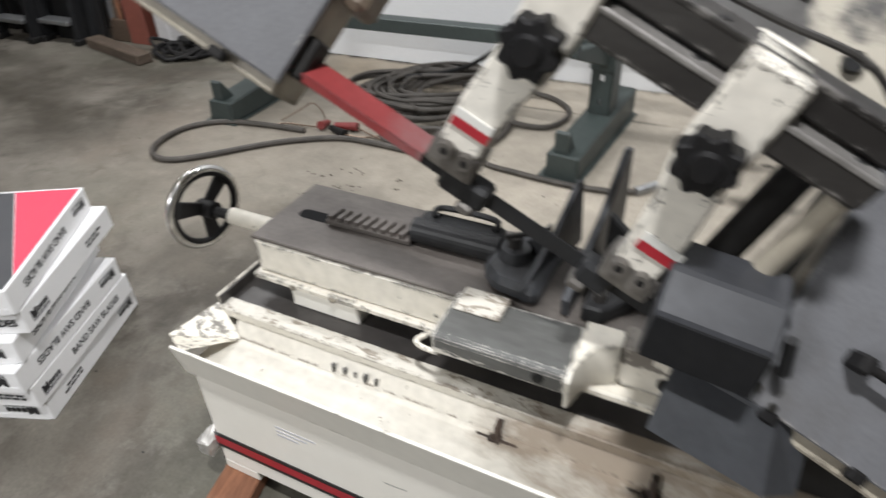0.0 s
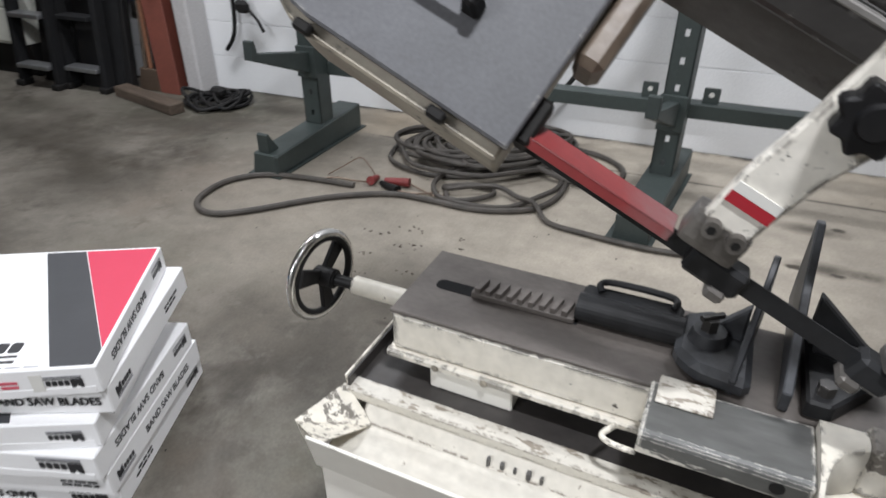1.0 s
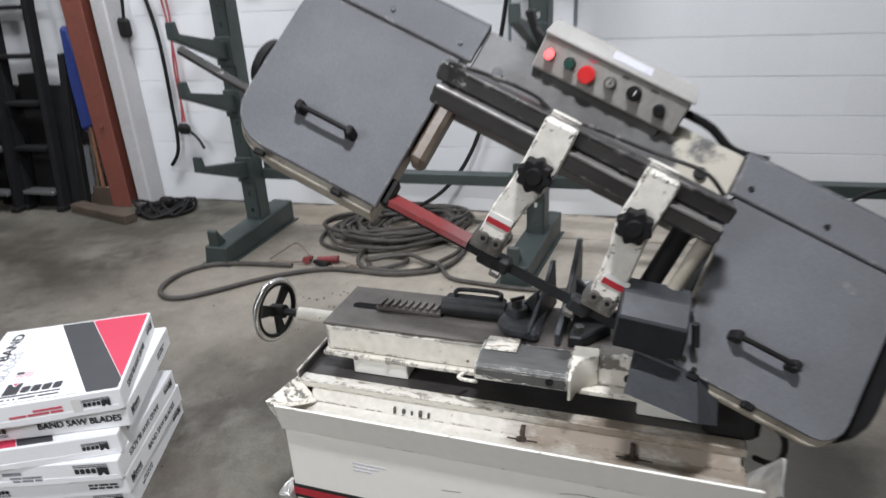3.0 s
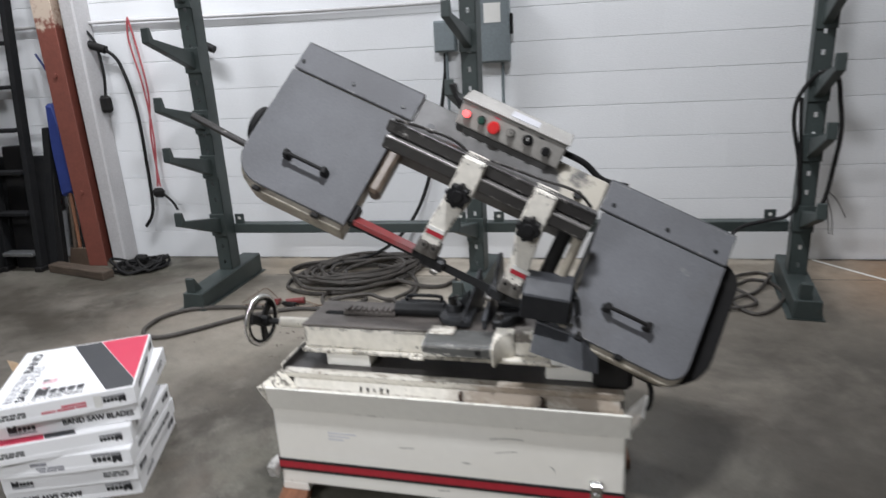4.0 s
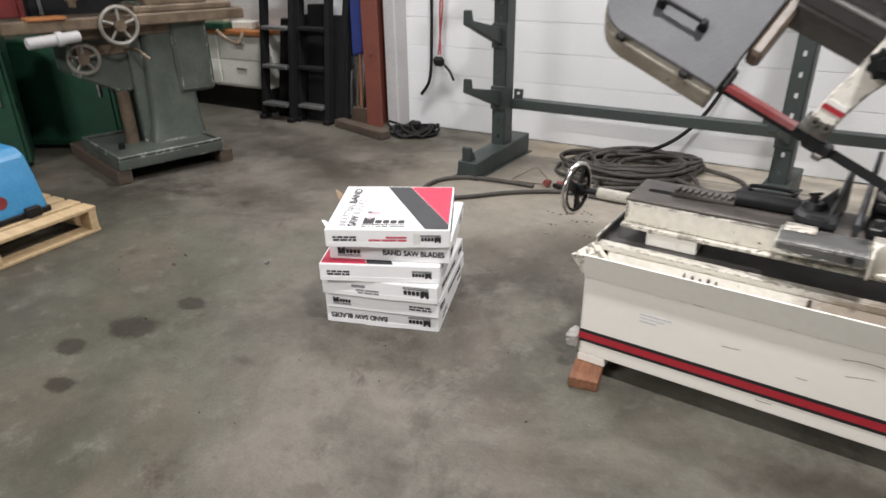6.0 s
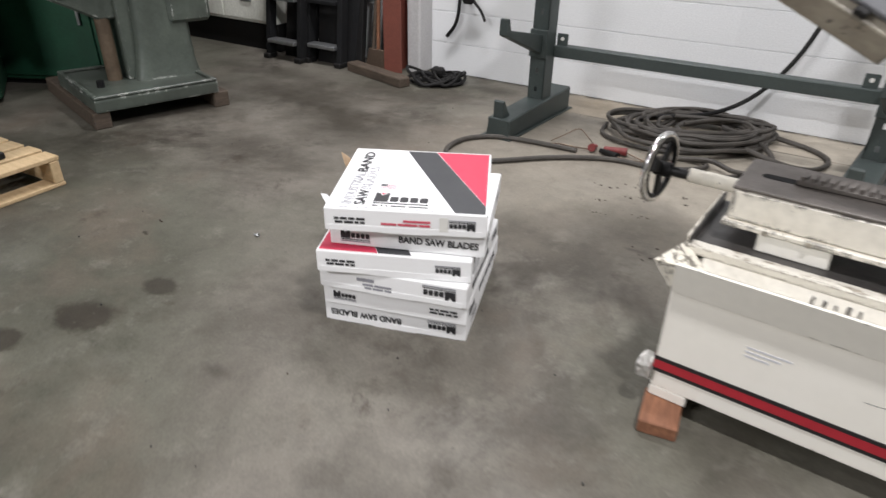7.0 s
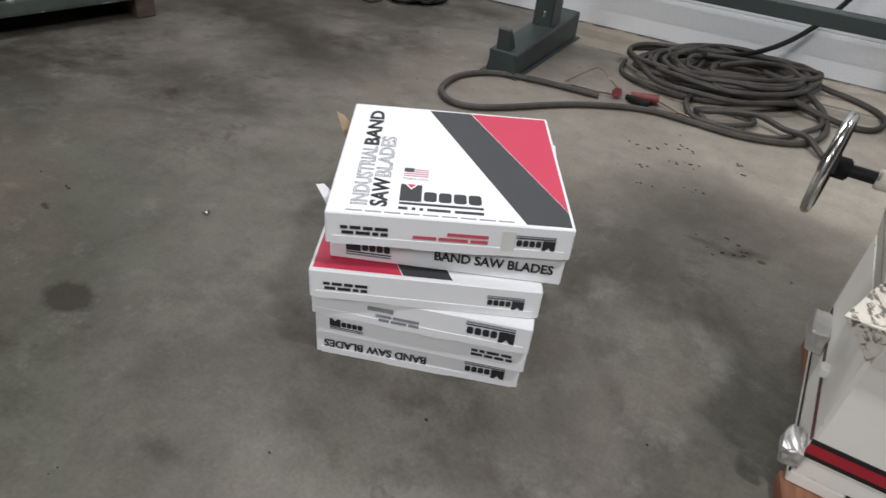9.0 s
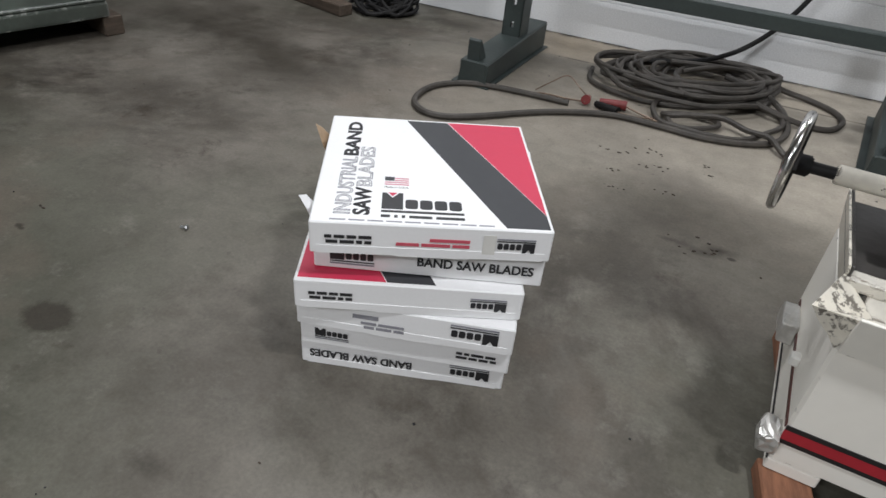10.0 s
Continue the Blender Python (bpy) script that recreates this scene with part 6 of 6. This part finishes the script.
mbase = part("machine_base", box(0.02, 0.67, -0.03, 0.66, 0.085, 0.150, bevel=0.012, segs=2), MILLGREY, mill)
for rx0, rx1, ry0, ry1 in ((0.022, 0.668, -0.028, -0.002), (0.022, 0.668, 0.632, 0.658), (0.022, 0.048, -0.001, 0.631), (0.642, 0.668, -0.001, 0.631)):
    part("base_rim", box(rx0, rx1, ry0, ry1, 0.1505, 0.166, bevel=0.005), MILLGREY, mbase)
part("base_bolt", cyl((0.13, 0.22, 0.150), (0.13, 0.22, 0.185), 0.02, seg=8), BLACK, mbase)
bm = bmesh.new()
# the column flares into a bell at its foot
rings = []
for z, x0, x1, y0, y1 in ((0.150, 0.325, 0.690, 0.20, 0.640), (0.175, 0.330, 0.684, 0.205, 0.636), (0.23, 0.348, 0.676, 0.215, 0.630), (0.34, 0.365, 0.672, 0.222, 0.625), (0.60, 0.378, 0.668, 0.226, 0.620), (0.98, 0.390, 0.664, 0.230, 0.616)):
    rings.append([bm.verts.new((u, w, z)) for u, w in rounded(x0, x1, y0, y1, (0.05, 0.05, 0.05, 0.05), 4)])
for p, q in zip(rings[:-1], rings[1:]):
    for k in range(len(p)):
        bm.faces.new((p[k], p[(k + 1) % len(p)], q[(k + 1) % len(p)], q[k]))
bm.faces.new(rings[0][::-1])
bm.faces.new(rings[-1])
part("column_body", bm, MILLGREY, mill, smooth=True)
part("column_panel", box(0.55, 0.79, 0.20, 0.56, 0.43, 0.90, bevel=0.05, segs=3), MILLGREY, mill)
part("head_stock", box(0.02, 0.72, 0.36, 0.86, 1.13, 1.75, bevel=0.03, segs=2), MILLGREY, mill, "dark green machine head")
part("head_column", box(0.36, 0.70, 0.50, 0.86, 0.98, 1.13, bevel=0.015), DARK, mill)
part("spindle", cyl((0.10, 0.44, 1.0), (0.10, 0.44, 1.14), 0.034, bm=cyl((0.10, 0.44, 0.965), (0.10, 0.44, 1.0), 0.022)), MILLSTEEL, mill, smooth=True)
part("head_arm", box(0.26, 0.34, 0.30, 0.42, 1.06, 1.30, bevel=0.02), DARK, mill)
part("slide_way", box(0.30, 0.385, 0.28, 0.55, 0.150, 0.88, bevel=0.006), MILLGREY, mill)
knee = part("knee", prism([(-0.02, 0.60), (0.22, 0.47), (0.38, 0.47), (0.38, 0.80), (-0.02, 0.80)], 0.30, 0.62, "y", bevel=0.012), MILLGREY, mill)
part("lift_screw", cyl((0.24, 0.34, 0.150), (0.24, 0.34, 0.52), 0.038), MILLSTEEL, mill, smooth=True)
part("saddle", box(-0.05, 0.66, 0.22, 0.66, 0.80, 0.86, bevel=0.008), MILLSTEEL, mill)
tb = part("work_table", box(-0.34, 1.02, 0.14, 0.44, 0.86, 0.925, bevel=0.006), MILLSTEEL, mill, "worn brown steel work table")
for y0 in (0.19, 0.28, 0.37):
    part("t_slot", box(-0.335, 1.015, y0, y0 + 0.018, 0.9245, 0.927, bevel=0), BLACK, tb)
part("fixture_plate", box(0.34, 0.95, 0.16, 0.42, 0.928, 0.965, bevel=0.006), MILLSTEEL, tb)
part("fixture_bar", box(0.42, 0.80, 0.18, 0.30, 0.966, 1.02, bevel=0.006), MILLSTEEL, tb)
part("orange_rag", prism(rounded(-0.22, -0.02, 0.12, 0.26, (0.03,) * 4, 3), 0.926, 0.938, "z"), ORANGE, tb)
part("power_feed", cyl((-0.25, 0.117, 0.815), (0.02, 0.14, 0.832), 0.030, seg=20, bevel=0.004, bm=cyl((-0.10, 0.13, 0.825), (-0.07, 0.13, 0.827), 0.038)), PILASTER, mill, "pale cylindrical power feed", smooth=True)
part("lock_lever", tube([(0.30, 0.30, 0.72), (0.32, 0.20, 0.73), (0.37, 0.13, 0.67)], 0.010, 8), MILLSTEEL, mill, smooth=True)
part("knee_gib", box(0.02, 0.30, 0.285, 0.300, 0.70, 0.76, bevel=0.004), MILLSTEEL, mill)
part("table_crank", tube([(0.80, 0.10, 0.80), (0.82, 0.04, 0.76), (0.90, 0.04, 0.72), (0.95, 0.06, 0.78)], 0.012, 8), MILLSTEEL, mill, smooth=True)


def spoked_wheel(c, axis, R):
    w = part("handwheel", torus(c, axis, R, 0.0115, 36, 8), WHEELGREY, mill, "grey spoked handwheel", smooth=True)
    ax = Vector(axis).normalized()
    q = ax.to_track_quat("Z", "Y")
    part("hub", cyl(Vector(c) - ax * 0.03, Vector(c) + ax * 0.03, 0.032), MILLSTEEL, w, smooth=True)
    for k in range(5):
        a = 2 * math.pi * k / 5 + 0.3
        d = q @ Vector((math.cos(a), math.sin(a), 0))
        part("spoke", cyl(Vector(c) + d * 0.02, Vector(c) + d * (R - 0.005), 0.009, seg=8), WHEELGREY, w, smooth=True)


spoked_wheel((0.235, 0.125, 0.872), (0.0, -1, 0), 0.100)
spoked_wheel((0.050, 0.28, 0.690), (-0.3, -1, 0), 0.080)
part("wheel_shaft", cyl((0.235, 0.125, 0.865), (0.235, 0.3, 0.865), 0.025), MILLSTEEL, mill, smooth=True)
part("wheel_shaft", cyl((0.050, 0.28, 0.690), (0.13, 0.45, 0.690), 0.024), MILLSTEEL, mill, smooth=True)

# ================= green cabinets, blue machine and pallet =================
for x, y, a, w, d, h, nm in ((-3.98, 2.47, 28, 0.78, 0.5, 0.74, "dark green sheet steel machine cabinet behind the mill"), (-4.05, 1.75, 60, 0.6, 0.5, 0.80, "dark green steel cabinet with grimy doors")):
    g = thing("green_cabinet", pose(x, y, 0, 0, 0, a), nm, "cabinet", "green cabinets")
    part("body", box(-w / 2, w / 2, -d / 2, d / 2, 0.03, h, bevel=0.01), GREEN, g)
    part("plinth", box(-w / 2 + 0.03, w / 2 - 0.03, -d / 2 + 0.03, d / 2 - 0.03, 0, 0.03, bevel=0), BLACK, g)
    dr = part("door", box(-w / 2 + 0.03, w / 2 - 0.03, -d / 2 - 0.012, -d / 2, 0.06, h - 0.05, bevel=0.004), GREEN, g)
    part("door_handle", box(w / 2 - 0.1, w / 2 - 0.08, -d / 2 - 0.03, -d / 2 - 0.012, h / 2, h / 2 + 0.12, bevel=0.004), ALU, dr)
cp = thing("cream_panel", pose(-4.28, 3.86, 0.671, 0, 0, 0), "cream painted backboard standing on the orange worktop", "backboard")
part("panel_face", prism(rounded(-0.30, 0.32, 0, 0.62, (0, 0, 0.06, 0.06)), 0.0, 0.06, "y", bevel=0.006), CREAMPANEL, cp)
part("panel_cap", box(-0.30, 0.30, -0.012, 0.0, 0.52, 0.58, bevel=0.004), CREAMPANEL, cp)
rb2 = part("red_box", box(-0.09, 0.09, -0.06, 0.06, 0, 0.30, bevel=0.008), RED)
rb2.matrix_world = pose(-4.62, 3.75, 0.671, 0, 0, 0)
tagged(rb2, "red metal box standing on the orange worktop", "box")
# Made-up cabinet, added to keep the background behind the mill dark.
dc = thing("steel_cabinet", pose(-5.35, 3.0, 0, 0, 0, 60), "made-up tall dark cabinet filling the background behind the mill", "cabinet")
part("cabinet_body", box(-0.8, 0.8, -0.25, 0.25, 0.04, 1.75, bevel=0.01), DARK, dc)
part("cabinet_plinth", box(-0.77, 0.77, -0.22, 0.22, 0, 0.04, bevel=0), BLACK, dc)
for x0 in (-0.78, 0.01):
    cd = part("cabinet_door", box(x0, x0 + 0.77, -0.265, -0.25, 0.08, 1.71, bevel=0.004), DARK, dc)
    part("door_pull", box(x0 + (0.66 if x0 < 0 else 0.07), x0 + (0.69 if x0 < 0 else 0.10), -0.285, -0.265, 0.8, 0.95, bevel=0.004), ALU, cd)
tc = thing("tool_chest", pose(-4.85, 2.3, 0, 0, 0, 60), "red drawered tool chest standing behind the mill", "tool chest")
part("chest_body", box(-0.35, 0.35, -0.22, 0.22, 0.05, 1.0, bevel=0.012), RED, tc)
part("chest_plinth", box(-0.33, 0.33, -0.2, 0.2, 0, 0.05, bevel=0), BLACK, tc)
for k in range(6):
    part("chest_drawer", box(-0.32, 0.32, -0.235, -0.22, 0.09 + 0.15 * k, 0.22 + 0.15 * k, bevel=0.004), RED, tc)

pal = thing("pallet", pose(-2.335, 1.445, 0, 0, 0, 3), "pale new pine shipping pallet on the floor", "pallet")
# boards run along y, stringers along x
for k in range(3):
    part("stringer", box(-0.92, 0.0, -0.045 - 0.47 * k, -0.005 - 0.47 * k, 0.018, 0.11, bevel=0.003), PINE, pal)
for k in range(8):
    part("deck_board", box(-0.09 - 0.118 * k, -0.118 * k, -1.0 - 0.006 * (k % 3), 0.004 * (k % 2), 0.111, 0.13, bevel=0.003), PINE, pal)
for k in range(3):
    part("bottom_board", box(-0.09 - 0.41 * k, -0.41 * k, -1.0, 0.0, 0.0, 0.017, bevel=0.003), PINE, pal)
bl = thing("blue_machine", pose(-2.47, 1.30, 0.131, 0, 0, 3), "blue painted machine standing on the pine pallet", "machine")
part("machine_body", prism([(-0.55, 0.0), (0.0, 0.0), (0.0, 0.03), (-0.035, 0.16), (-0.075, 0.27), (-0.12, 0.30), (-0.55, 0.32)], -0.6, 0.0, "y", bevel=0.012), BLUEPAINT, bl)
part("machine_skirt", box(-0.56, 0.008, -0.61, 0.006, 0.0, 0.028, bevel=0.004), BLACK, bl)
part("machine_foot", box(0.0, 0.03, -0.12, -0.05, 0.0, 0.05, bevel=0.006), BLACK, bl)
part("red_badge", cyl((-0.04, -0.2, 0.1), (-0.008, -0.2, 0.1), 0.03, seg=20), RED, bl, "round red badge")

# ================= small litter on the floor =================
sc = part("loose_screw", cyl((0, 0, 0.004), (0.016, 0.004, 0.004), 0.0035, seg=8, bm=cyl((0.014, 0.0035, 0.004), (0.018, 0.0045, 0.004), 0.007, seg=10)), ALU)
sc.matrix_world = pose(-1.35, 1.56, 0.003)
tagged(sc, "small bright screw lying on the concrete", "screw")
rnd = random.Random(5)
bm = bmesh.new()
for k in range(70):
    x, y, s = rnd.uniform(-2.2, 1.6), rnd.uniform(0.2, 3.9), rnd.uniform(0.0012, 0.003)
    box(x - s, x + s, y - s, y + s * 0.7, 0, s * 0.8, Matrix.Translation((x, y, 0)) @ Matrix.Rotation(rnd.uniform(0, 3), 4, "Z") @ Matrix.Translation((-x, -y, 0)), 0, bm)
tagged(part("floor_grit", bm, DARK), "scattered dark chips and grit on the concrete", "grit", kind="stuff")

bm = bmesh.new()
for cx, cy, n, w in ((-0.427, 2.727, 9, 0.03), (-0.40, 2.576, 4, 0.02), (-0.384, 2.451, 4, 0.014), (-0.298, 2.80, 7, 0.03), (-0.295, 2.68, 8, 0.035), (-0.249, 2.513, 5, 0.03), (-0.126, 2.789, 3, 0.014), (-0.095, 2.723, 3, 0.01), (0.121, 2.91, 2, 0.01), (-1.725, 1.448, 2, 0.008), (-0.716, 1.074, 1, 0.004), (-0.05, 2.235, 12, 0.06)):
    for k in range(n):
        x, y, s, a = rnd.gauss(cx, w), rnd.gauss(cy, w * 0.5), rnd.uniform(0.0025, 0.0075), rnd.uniform(-0.5, 0.5)
        ring = [(s * rnd.uniform(0.6, 1.2) * math.cos(q), 0.45 * s * rnd.uniform(0.6, 1.2) * math.sin(q)) for q in (j * 1.047 for j in range(6))]
        prism(ring, 0.0, rnd.uniform(0.0012, 0.003), "z", pose(x, y, 0, 0, 0, math.degrees(a)), bm=bm)
tagged(part("rust_crumbs", bm, RUSTDARK), "small dark rusty crumbs scattered on the concrete", "crumbs", kind="stuff")

# ================= block courses of the north wall =================
BW, BH = 0.4064, 0.2004
bm = prism([(-0.001, -BH / 2 + 0.001), (-0.006, -BH / 2 + 0.0035), (-0.006, BH / 2 - 0.0035), (-0.001, BH / 2 - 0.001), (0, BH / 2 - 0.001), (0, -BH / 2 + 0.001)], -BW / 2, BW / 2, "x")
first = part("block", bm, WALLPAINT, wall)
placed = 0
for row in range(10):
    for k in range(20):
        x = -4.1 + BW * (k + 0.5 * (row % 2))
        if x > 4.0:
            continue
        ob = first if placed == 0 else new("block", first.data)
        ob.parent = wall
        ob.location = (x, 4.0, BH * (row + 0.5))
        placed += 1
